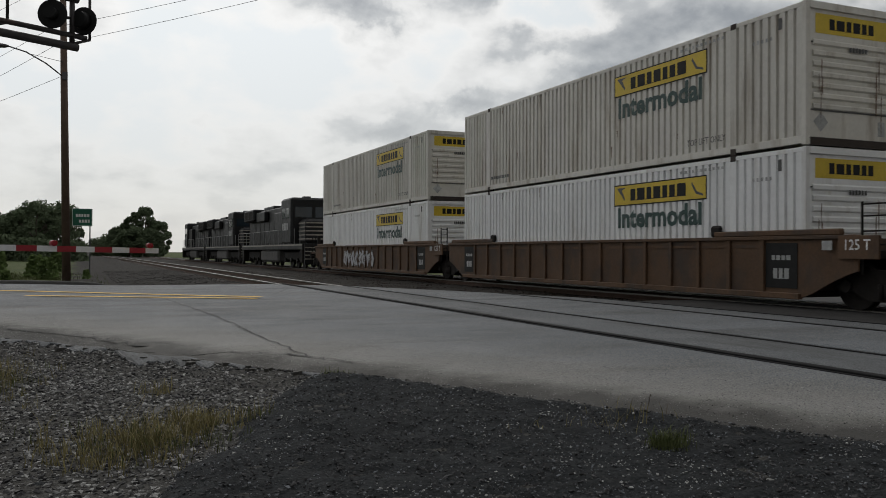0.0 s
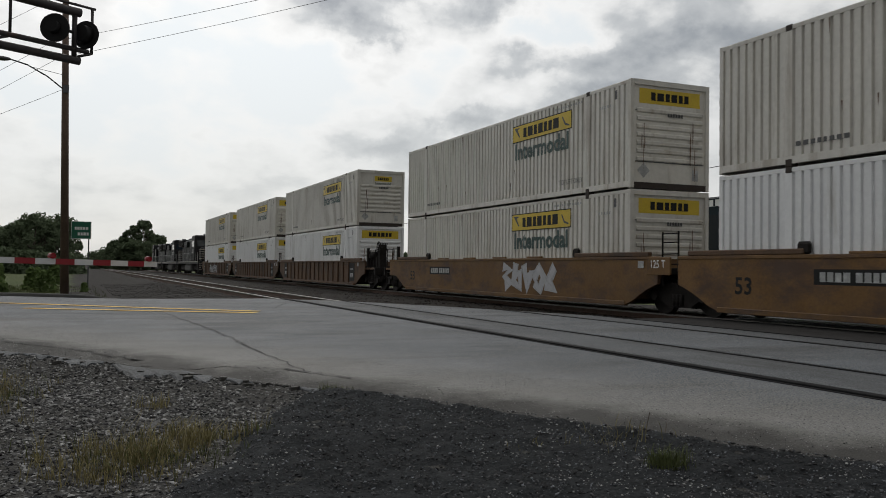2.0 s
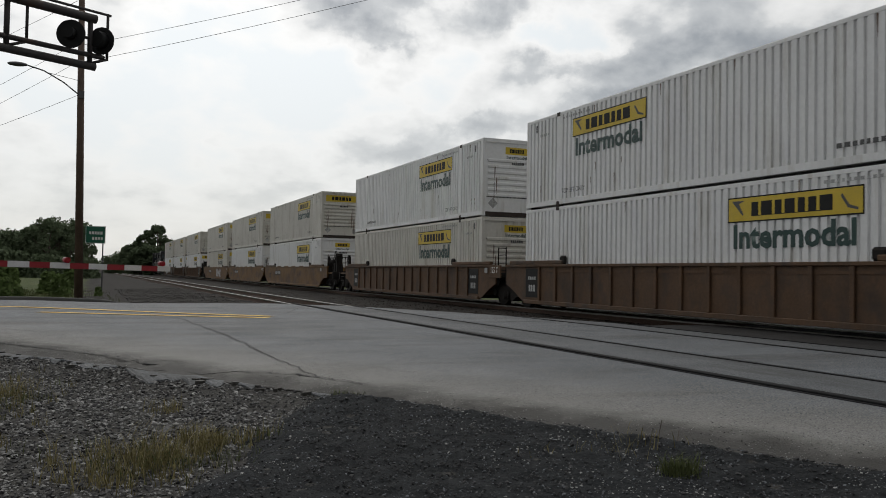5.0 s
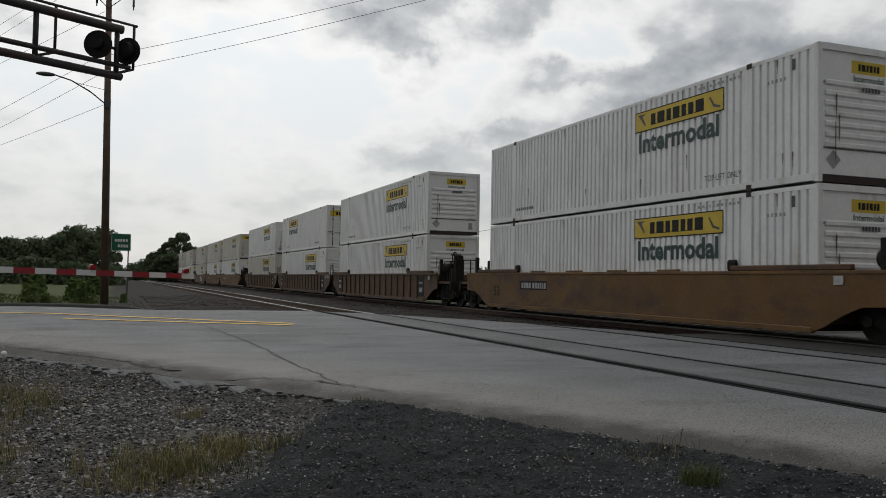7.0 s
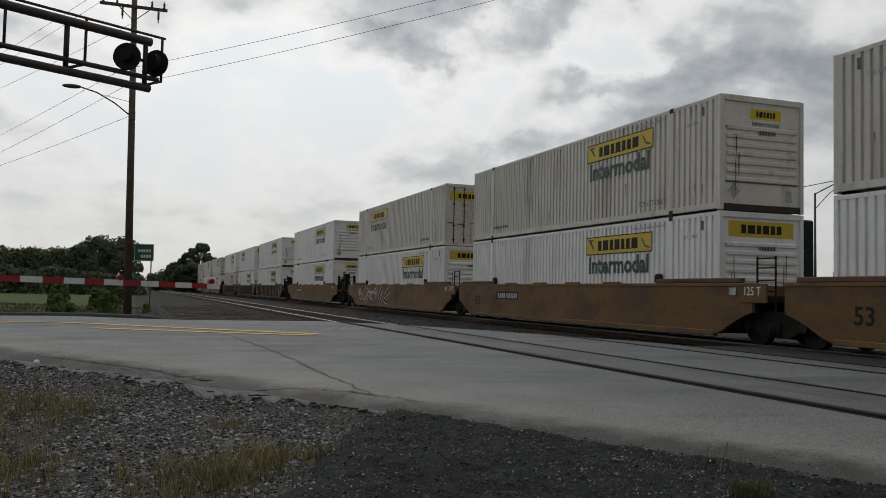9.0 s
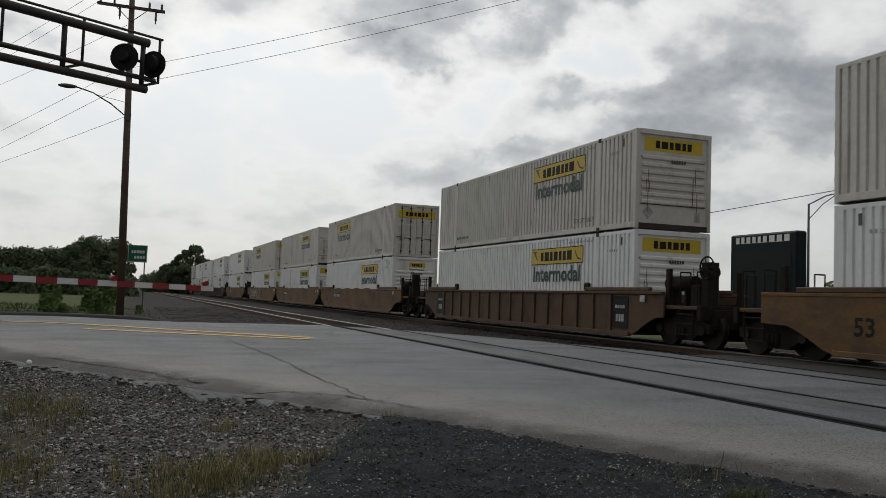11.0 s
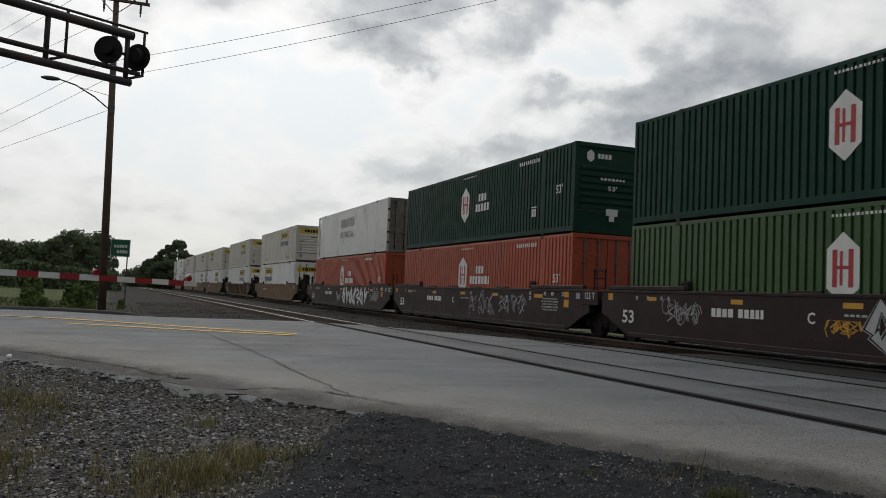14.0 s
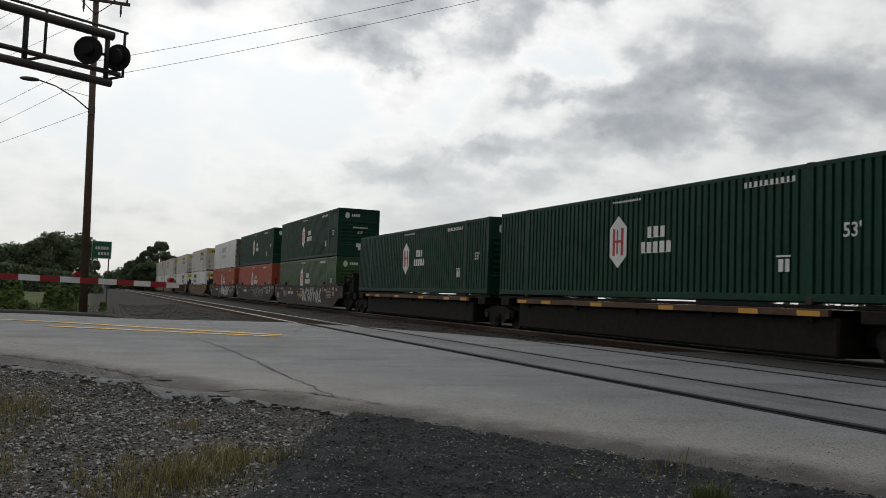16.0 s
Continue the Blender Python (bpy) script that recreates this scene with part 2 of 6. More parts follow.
M["rail_side"] = mat("rusty_rail_web", (0.075, 0.042, 0.028), 0.8, var=0.2)
M["tie"] = mat("creosoted_sleeper", (0.055, 0.042, 0.033), 0.9, var=0.25, scale=5, bump=0.005)
M["pole"] = mat("weathered_pole_timber", (0.105, 0.070, 0.052), 0.85, var=0.3, scale=2, fine=30, stain=(0.05, 0.034, 0.027), stain_amt=0.6, stain_scale=(5, 5, 0.4), bump=0.006)
M["steel"] = mat("dull_galvanised_steel", (0.10, 0.10, 0.105), 0.5, 0.6, var=0.15)
M["dark_steel"] = mat("dark_weathered_steel", (0.035, 0.030, 0.03), 0.6, 0.3, var=0.2, stain=RUST, stain_amt=0.4)
M["wire"] = mat("black_cable", (0.02, 0.02, 0.02), 0.7, var=0.05)
M["insulator"] = mat("grey_porcelain", (0.10, 0.09, 0.09), 0.3, var=0.1)
M["gate_white"] = mat("white_gate_board", (0.66, 0.66, 0.66), 0.5, var=0.08, stain=(0.4, 0.38, 0.35), stain_amt=0.4, stain_scale=(3, 3, 3))
M["gate_red"] = mat("red_reflective_sheet", (0.27, 0.014, 0.022), 0.45, var=0.1)
M["lamp_red"] = mat("red_lamp_lens", (0.25, 0.012, 0.018), 0.25, var=0.05)
M["sign_green"] = mat("green_reflective_sign", (0.006, 0.11, 0.062), 0.4, var=0.05)
M["yellow_line"] = mat("worn_yellow_road_paint", (0.74, 0.45, 0.05), 0.7, var=0.15, scale=3, stain=(0.22, 0.18, 0.11), stain_amt=0.5, stain_scale=(3, 1.2, 3), stain_at=0.58)
M["asphalt"] = mat("sunbleached_asphalt", (0.096, 0.107, 0.121), 0.72, var=0.22, fvar=0.85, scale=0.45, fine=55, bump=0.010, bump_scale=55, stain=(0.044, 0.046, 0.050), stain_amt=0.85, stain_scale=(0.22, 0.9, 0.55), stain_at=0.48, spec=0.32)
M["crossing"] = mat("worn_crossing_asphalt", (0.092, 0.098, 0.105), 0.74, var=0.2, fvar=0.7, scale=0.5, fine=55, bump=0.008, bump_scale=55, stain=(0.042, 0.042, 0.042), stain_amt=0.75, stain_scale=(1.6, 0.3, 1), stain_at=0.5, spec=0.32)
M["dark_paving"] = mat("near_black_paving", (0.026, 0.025, 0.025), 0.8, var=0.3, fvar=0.4, scale=0.7, fine=60, bump=0.008, bump_scale=50, stain=(0.05, 0.05, 0.05), stain_amt=0.5, stain_scale=(1.5, 0.2, 1), spec=0.25)
M["ballast_grey"] = mat("grey_ballast_stone", (0.066, 0.063, 0.060), 0.9, var=0.3, scale=9, fine=50, spec=0.15, per_island=0.7)
M["ballast_brown"] = mat("dark_brown_ballast_stone", (0.030, 0.023, 0.019), 0.9, var=0.3, scale=9, fine=50, spec=0.15, per_island=0.7)
M["stone_mid"] = mat("weathered_milled_asphalt_lumps", (0.120, 0.126, 0.137), 0.9, var=0.3, scale=11, fine=60, bump=0.003, spec=0.15, per_island=0.75)
M["rubber"] = mat("slot_shade_and_tar_black", (0.012, 0.012, 0.013), 0.85, var=0.3, scale=2, spec=0.12)
M["crack"] = mat("tar_filled_crack", (0.028, 0.027, 0.027), 0.8, var=0.1)
M["millings"] = mat("dark_asphalt_millings", (0.024, 0.026, 0.028), 0.95, var=0.3, fvar=0.5, scale=3, fine=45, bump=0.03, bump_scale=30, stain=(0.06, 0.06, 0.06), stain_amt=0.6, stain_scale=(22, 22, 22), stain_at=0.62, spec=0.08)
M["stone_grey"] = mat("grey_limestone_gravel", (0.215, 0.212, 0.207), 0.9, var=0.3, fvar=0.3, scale=11, fine=60, bump=0.003, spec=0.15, per_island=0.6)
M["stone_dark"] = mat("dark_slag_gravel", (0.055, 0.054, 0.056), 0.9, var=0.3, scale=11, fine=60, bump=0.003, spec=0.15, per_island=0.7)
M["stone_pale"] = mat("pale_limestone_chips", (0.36, 0.355, 0.345), 0.8, var=0.25, scale=9)
M["grass_dry"] = mat("dry_yellow_grass", (0.215, 0.185, 0.085), 0.85, var=0.4, scale=6, spec=0.2)
M["grass_green"] = mat("green_weed_blades", (0.090, 0.105, 0.040), 0.8, var=0.4, scale=6, spec=0.2)
M["straw"] = mat("bleached_straw", (0.36, 0.31, 0.20), 0.8, var=0.15)
M["leaf"] = mat("dark_summer_foliage", (0.098, 0.125, 0.072), 0.9, var=0.35, scale=0.6, fine=3, spec=0.1)
M["leaf_light"] = mat("lighter_summer_foliage", (0.095, 0.135, 0.045), 0.9, var=0.35, scale=0.6, fine=3, spec=0.1)
M["bark"] = mat("grey_brown_bark", (0.09, 0.07, 0.055), 0.9, var=0.3, bump=0.01)
M["billboard"] = mat("dark_blue_green_cabinet", (0.004, 0.013, 0.017), 0.6, var=0.1, scale=1, spec=0.2)
M["screen"] = mat("dark_display_face", (0.006, 0.010, 0.012), 0.5, var=0.1, scale=2, spec=0.2)
M["kerb"] = mat("dark_weathered_kerb", (0.085, 0.082, 0.078), 0.85, var=0.2, scale=2, bump=0.004)
M["drip"] = mat("brown_rust_drip", (0.13, 0.075, 0.045), 0.8, var=0.3, scale=4, stain=(0.4, 0.38, 0.34), stain_amt=0.8, stain_scale=(6, 6, 6), stain_at=0.5)
M["ball"] = mat("white_plastic_ball", (0.8, 0.8, 0.78), 0.4, var=0.03)
M["shed"] = mat("pale_shed_siding", (0.55, 0.56, 0.57), 0.7, var=0.08)


# ---- mesh tools ----
def put(name, me, material, parent=None, label=""):
    for mm in (material if isinstance(material, (list, tuple)) else [material]):
        me.materials.append(M[mm] if isinstance(mm, str) else mm)
    ob = new(name, me)
    if parent is not None:
        ob.parent = parent
    if label:
        ob["label"] = label
    return ob


def part(name, bm, material, parent=None, label=""):
    me = bpy.data.meshes.new(name)
    bm.normal_update()
    bm.to_mesh(me)
    bm.free()
    return put(name, me, material, parent, label)


def box(bm, x0, x1, y0, y1, z0, z1, bev=0.0):
    v = [bm.verts.new((x, y, z)) for x in (x0, x1) for y in (y0, y1) for z in (z0, z1)]
    fs = [bm.faces.new([v[i] for i in q]) for q in ((0, 1, 3, 2), (4, 6, 7, 5), (0, 4, 5, 1), (2, 3, 7, 6), (0, 2, 6, 4), (1, 5, 7, 3))]
    if bev:
        es = list({e for f in fs for e in f.edges})
        bmesh.ops.bevel(bm, geom=es, offset=bev, segments=1, affect="EDGES")
    return v


def bx(*a, bev=0.0):
    bm = bmesh.new()
    box(bm, *a, bev=bev)
    return bm


def cyl(bm, p, q, r, n=10, r2=None):
    p, q = Vector(p), Vector(q)
    r2 = r if r2 is None else r2
    d = (q - p).normalized()
    u = d.orthogonal().normalized()
    w = d.cross(u)
    a = [bm.verts.new(p + (u * math.cos(2 * math.pi * i / n) + w * math.sin(2 * math.pi * i / n)) * r) for i in range(n)]
    b = [bm.verts.new(q + (u * math.cos(2 * math.pi * i / n) + w * math.sin(2 * math.pi * i / n)) * r2) for i in range(n)]
    for i in range(n):
        f = bm.faces.new((a[i], a[(i + 1) % n], b[(i + 1) % n], b[i]))
        f.smooth = n > 6
    bm.faces.new(a[::-1])
    bm.faces.new(b)


def tube(bm, pts, r, n=6):
    for a, b in zip(pts, pts[1:]):
        cyl(bm, a, b, r, n)


def ring(bm, c, axis, R, r, n=20, k=6):
    c, axis = Vector(c), Vector(axis).normalized()
    u = axis.orthogonal().normalized()
    w = axis.cross(u)
    rows = []
    for i in range(n):
        a = 2 * math.pi * i / n
        d = u * math.cos(a) + w * math.sin(a)
        rows.append([bm.verts.new(c + d * (R + r * math.cos(2 * math.pi * j / k)) + axis * r * math.sin(2 * math.pi * j / k)) for j in range(k)])
    for i in range(n):
        for j in range(k):
            bm.faces.new((rows[i][j], rows[(i + 1) % n][j], rows[(i + 1) % n][(j + 1) % k], rows[i][(j + 1) % k])).smooth = True


def prism(bm, poly, x0, x1):
    """A side profile of (y, z) points drawn out from x0 to x1."""
    a = [bm.verts.new((x0, y, z)) for y, z in poly]
    b = [bm.verts.new((x1, y, z)) for y, z in poly]
    n = len(poly)
    for i in range(n):
        bm.faces.new((a[i], b[i], b[(i + 1) % n], a[(i + 1) % n]))
    f1 = bm.faces.new(a)
    f2 = bm.faces.new(b[::-1])
    bmesh.ops.recalc_face_normals(bm, faces=bm.faces[:])
    bmesh.ops.triangulate(bm, faces=[f1, f2])


TEXTS = {}


def words(text, width, height, bold=0.0):
    """A flat mesh of the words, centred, fitted to a width and a height in its own x and y."""
    key = (text, width, height, bold)
    if key not in TEXTS:
        cu = bpy.data.curves.new("words", "FONT")
        cu.body, cu.offset, cu.resolution_u = text, bold, 2
        ob = new("words", cu)
        me = bpy.data.meshes.new_from_object(ob.evaluated_get(bpy.context.evaluated_depsgraph_get()))
        bpy.data.objects.remove(ob)
        co = np.array([v.co for v in me.vertices])
        lo, hi = co.min(0), co.max(0)
        for v in me.vertices:
            v.co = ((v.co.x - (lo[0] + hi[0]) / 2) * width / (hi[0] - lo[0]), (v.co.y - (lo[1] + hi[1]) / 2) * height / (hi[1] - lo[1]), 0)
        TEXTS[key] = me
    return TEXTS[key].copy()


SIDE = {-1: Matrix(((0, 0, -1, 0), (-1, 0, 0, 0), (0, 1, 0, 0), (0, 0, 0, 1))), 1: Matrix(((0, 0, 1, 0), (1, 0, 0, 0), (0, 1, 0, 0), (0, 0, 0, 1)))}
REAR = Matrix(((1, 0, 0, 0), (0, 0, -1, 0), (0, 1, 0, 0), (0, 0, 0, 1)))


def on_side(me, s, x, y, z):
    """Turns a flat mesh drawn in x, y so that it reads on the side s (-1: towards -x) of a vehicle."""
    me.transform(Matrix.Translation((x, y, z)) @ SIDE[s])
    return me


def on_rear(me, x, y, z):
    me.transform(Matrix.Translation((x, y, z)) @ REAR)
    return me


def flat(polys):
    me = bpy.data.meshes.new("mark")
    vs, fs = [], []
    for p in polys:
        fs.append(list(range(len(vs), len(vs) + len(p))))
        vs += [(a, b, 0.0) for a, b in p]
    me.from_pydata(vs, [], fs)
    return me


def rect(x0, x1, y0, y1):
    return [(x0, y0), (x1, y0), (x1, y1), (x0, y1)]


def bars(n, width, height, seed=0, gap=0.3):
    """A row of n plain bars on a hairline, as one piece that fills the width: stands for writing."""
    r = random.Random(seed)
    w = [r.uniform(0.7, 1.3) for _ in range(n)]
    k = width / (sum(w) + gap * (n - 1))
    vs, fs, x, h = [], [], -width / 2, height / 2
    for i, q in enumerate(w):
        a, b, m, top = x, x + q * k, -h + 0.05 * height, h * r.uniform(0.9, 1.0)
        j = len(vs)
        vs += [(a, -h, 0), (b, -h, 0), (b, m, 0), (b, top, 0), (a, top, 0), (a, m, 0)]
        fs.append((j, j + 1, j + 2, j + 3, j + 4, j + 5))
        if i:
            fs.append((j - 5, j, j + 5, j - 4))
        x += (q + gap) * k
    me = bpy.data.meshes.new("bars")
    me.from_pydata(vs, [], fs)
    return me


# ---- ground, road and tracks ----
RAILS = (6.20, 7.68, 13.90, 15.33)     # x of the rail centres; the train runs on the last pair
SEAMS = (10.08, 11.02)                 # joints in the paving between the two tracks
TRACK_X = 14.615


def near_edge(x):
    """y of the road's crumbled near edge."""
    return 10.45 - 1.73 * x + 0.45 * math.exp(-((x - 1.2) / 1.6) ** 2) + 0.34 * math.exp(-((x - 2.5) / 0.6) ** 2) + 0.5 * smooth(3.0, 4.8, x)


def far_edge(x):
    """y of the road's far edge; the paving rounds off towards the main line."""
    y = 27.35 + 0.95 * math.log(1 + math.exp(2.2 * (1.1 - x))) / 2.2 if x > -20 else 27.35 + 0.95 * (1.1 - x)
    return y - 0.683 * min(max(0.0, x - 5.5), 5.6) ** 1.63


def smooth(a, b, v):
    u = min(1.0, max(0.0, (v - a) / (b - a)))
    return u * u * (3 - 2 * u)


def heap(x, y):
    """How far inside the dark heap of millings a place lies, 0 to 1."""
    d = (x - 0.22) * 0.87 - (y - 3.95) * 0.42 + 0.16 * noise.noise((x * 1.1, y * 1.1, 3))
    e = near_edge(x) - y
    return smooth(-0.12, 0.42, d) * smooth(0.15, 0.7, e)


def ground_z(x, y):
    n = noise.noise((x * 0.5, y * 0.5, 0)) * 0.03 + noise.noise((x * 2.3, y * 2.3, 5)) * 0.014
    on_road = smooth(-0.05, 0.5, y - near_edge(x)) * (1 - smooth(-0.6, 0.0, y - far_edge(x)))
    z = -0.10 + n
    if y < near_edge(x) + 0.5:
        z = -0.105 + 0.075 * smooth(1.4, 0.0, near_edge(x) - y) + n + 0.125 * heap(x, y)
    if y > far_edge(x) - 0.6:
        z = -0.28 + n * 2
        shoulder = smooth(2.5, 5.0, x) * (1 - smooth(17.5, 20.0, x))
        z += 0.10 * shoulder
        z = z if far_edge(x) + 1.5 < y else min(z, -0.14)
    return z * (1 - on_road) + (-0.16) * on_road


def grid_lines(spans):
    out = []
    for a, b, step in spans:
        n = max(1, round((b - a) / step))
        out += [a + (b - a) * i / n for i in range(n)]
    return out + [spans[-1][1]]


def ground_material():
    m = mat("roadside_ground", (0.1, 0.1, 0.1), 0.95, var=0.0, bump=0.04, bump_scale=16, spec=0.12)
    t = m.node_tree
    b = t.nodes["Principled BSDF"]
    co = t.nodes.new("ShaderNodeTexCoord").outputs["Object"]

    def tex(s, d=6):
        n = t.nodes.new("ShaderNodeTexNoise")
        n.inputs["Scale"].default_value, n.inputs["Detail"].default_value, n.inputs["Roughness"].default_value = s, d, 0.65
        t.links.new(co, n.inputs["Vector"])
        return n.outputs["Fac"]

    def ramp(v, stops):
        n = t.nodes.new("ShaderNodeValToRGB")
        els = n.color_ramp.elements
        els[0].position, els[0].color = stops[0][0], (*stops[0][1], 1)
        els[1].position, els[1].color = stops[-1][0], (*stops[-1][1], 1)
        for p, c in stops[1:-1]:
            els.new(p).color = (*c, 1)
        t.links.new(v, n.inputs["Fac"])
        return n.outputs[0]

    def num(op, a, c):
        n = t.nodes.new("ShaderNodeMath")
        n.operation = op
        for i, v in enumerate((a, c)):
            if isinstance(v, (int, float)):
                n.inputs[i].default_value = v
            else:
                t.links.new(v, n.inputs[i])
        return n.outputs[0]

    sep = t.nodes.new("ShaderNodeSeparateXYZ")
    t.links.new(co, sep.inputs[0])
    near_bed = ramp(tex(34), ((0.34, (0.020, 0.019, 0.018)), (0.48, (0.048, 0.046, 0.043)), (0.60, (0.080, 0.077, 0.072)), (0.74, (0.15, 0.146, 0.138))))
    track_bed = ramp(tex(30), ((0.34, (0.010, 0.009, 0.008)), (0.50, (0.028, 0.025, 0.022)), (0.62, (0.045, 0.041, 0.037)), (0.76, (0.075, 0.071, 0.066))))
    bed = t.nodes.new("ShaderNodeMix")
    bed.data_type = "RGBA"
    t.links.new(num("GREATER_THAN", sep.outputs[1], num("ADD", 26.0, num("MULTIPLY", num("GREATER_THAN", sep.outputs[0], 6.0), -14.0))), bed.inputs[0])
    t.links.new(near_bed, bed.inputs[6])
    t.links.new(track_bed, bed.inputs[7])
    gravel = bed.outputs[2]
    grass = ramp(tex(0.9), ((0.3, (0.040, 0.060, 0.018)), (0.5, (0.065, 0.085, 0.026)), (0.7, (0.10, 0.105, 0.045))))
    # turf lies away from the track bed and from the roadside gravel
    edge = num("MULTIPLY", num("SUBTRACT", tex(0.5), 0.5), 5.0)
    x = num("ADD", sep.outputs[0], edge)
    left = num("LESS_THAN", x, -0.2)
    right = num("GREATER_THAN", x, 20.5)
    side = num("MAXIMUM", left, right)
    past = num("GREATER_THAN", sep.outputs[1], 27.0)
    here = num("MULTIPLY", side, past)
    mx = t.nodes.new("ShaderNodeMix")
    mx.data_type = "RGBA"
    t.links.new(here, mx.inputs[0])
    t.links.new(gravel, mx.inputs[6])
    t.links.new(grass, mx.inputs[7])
    t.links.new(mx.outputs[2], b.inputs["Base Color"])
    return m


def build_ground():
    xs = grid_lines(((-3000, -300, 900), (-300, -30, 45), (-30, -4, 2.0), (-4, 5.5, 0.12), (5.5, 24, 0.9), (24, 60, 6), (60, 300, 60), (300, 3000, 900)))
    ys = grid_lines(((-3000, -300, 900), (-300, -20, 40), (-20, 1.5, 1.6), (1.5, 13, 0.12), (13, 60, 0.8), (60, 160, 6), (160, 400, 40), (400, 3000, 650)))
    vs = [(x, y, ground_z(x, y)) for y in ys for x in xs]
    n = len(xs)
    fs = [(j * n + i, j * n + i + 1, (j + 1) * n + i + 1, (j + 1) * n + i) for j in range(len(ys) - 1) for i in range(n - 1)]
    me = bpy.data.meshes.new("ground")
    me.from_pydata(vs, [], fs)
    me.polygons.foreach_set("use_smooth", [True] * len(fs))
    tagged(put("ground", me, ground_material()), "stony grey roadside ground with ballast and rough turf", "ground", kind="structure")


def slab(name, x0, x1, material, top=0.045, step=0.25, parent=None):
    """A strip of road surface between two lines along the rails, with its own uneven edges."""
    bm = bmesh.new()
    n = max(2, round((x1 - x0) / step))
    lo, hi = [], []
    for i in range(n + 1):
        x = x0 + (x1 - x0) * i / n
        wob = 0.16 * noise.noise((x * 1.3, 1.0, 0)) + 0.09 * noise.noise((x * 4.1, 2.0, 0)) + 0.05 * noise.noise((x * 11.0, 2.0, 0))
        lo.append((x, near_edge(x) + wob * 1.3))
        hi.append((x, far_edge(x) + 0.25 * noise.noise((x * 0.7, 9, 0))))
    rows = []
    k = 26
    for j in range(k + 1):
        u = (j / k) ** 1.6
        rows.append([])
        for (x, a), (_, b) in zip(lo, hi):
            y = a + (b - a) * u
            z = top + 0.004 * noise.noise((x * 0.35, y * 0.35, 4)) + (-0.075 * smooth(0.8, 0.0, y - a)) - 0.16 * smooth(-1.0, -7.0, x)
            rows[-1].append(bm.verts.new((x, y, z)))
    base = [[bm.verts.new((v.co.x, v.co.y, -0.24)) for v in r] for r in (rows[0], rows[-1])]
    for r, s in zip(rows, rows[1:]):
        for i in range(n):
            bm.faces.new((r[i], r[i + 1], s[i + 1], s[i])).smooth = True
    for top_row, low, flip in ((rows[0], base[0], 1), (rows[-1], base[1], 0)):
        for i in range(n):
            q = (low[i], low[i + 1], top_row[i + 1], top_row[i])
            bm.faces.new(q if flip else q[::-1])
    for side in (0, n):
        for r, s in zip(rows, rows[1:]):
            a, b = r[side], s[side]
            c, d = bm.verts.new((b.co.x, b.co.y, -0.24)), bm.verts.new((a.co.x, a.co.y, -0.24))
            bm.faces.new((a, b, c, d) if side == 0 else (d, c, b, a))
    return part(name, bm, material, parent)


def edge_dirt(m):
    """Washed-out sand and dark soil on the asphalt along its crumbled edge."""
    t = m.node_tree
    b = t.nodes["Principled BSDF"]
    old = b.inputs["Base Color"].links[0].from_socket
    co = t.nodes.new("ShaderNodeTexCoord").outputs["Object"]
    sep = t.nodes.new("ShaderNodeSeparateXYZ")
    t.links.new(co, sep.inputs[0])

    def num(op, a, c, d=None):
        n = t.nodes.new("ShaderNodeMath")
        n.operation = op
        for i, v in enumerate((a, c, d)):
            if v is None:
                continue
            if isinstance(v, (int, float)):
                n.inputs[i].default_value = v
            else:
                t.links.new(v, n.inputs[i])
        return n.outputs[0]

    def tex(s):
        n = t.nodes.new("ShaderNodeTexNoise")
        n.inputs["Scale"].default_value, n.inputs["Detail"].default_value, n.inputs["Roughness"].default_value = s, 7, 0.65
        t.links.new(co, n.inputs["Vector"])
        return n.outputs["Fac"]

    def fade(v, a, c):
        n = t.nodes.new("ShaderNodeMapRange")
        n.inputs["From Min"].default_value, n.inputs["From Max"].default_value = a, c
        t.links.new(v, n.inputs["Value"])
        return n.outputs[0]
    # distance from the edge line, in metres, frayed by noise
    d = num("MULTIPLY", num("SUBTRACT", num("MULTIPLY_ADD", sep.outputs[0], 1.73, sep.outputs[1]), 11.0), 0.5)
    d = num("ADD", d, num("MULTIPLY", num("SUBTRACT", tex(1.6), 0.5), 1.3))
    grit = fade(num("ADD", tex(60), num("MULTIPLY", fade(d, 3.2, 0.1), 0.16)), 0.52, 0.62)
    col = old
    for fac, c, k in ((fade(d, 2.0, 0.3), (0.088, 0.083, 0.073), 0.6), (grit, (0.27, 0.26, 0.24), 0.6), (fade(d, 0.62, 0.1), (0.026, 0.024, 0.021), 0.92)):
        mx = t.nodes.new("ShaderNodeMix")
        mx.data_type = "RGBA"
        t.links.new(num("MULTIPLY", fac, k), mx.inputs[0])
        t.links.new(col, mx.inputs[6])
        mx.inputs[7].default_value = (*c, 1)
        col = mx.outputs[2]
    t.links.new(col, b.inputs["Base Color"])


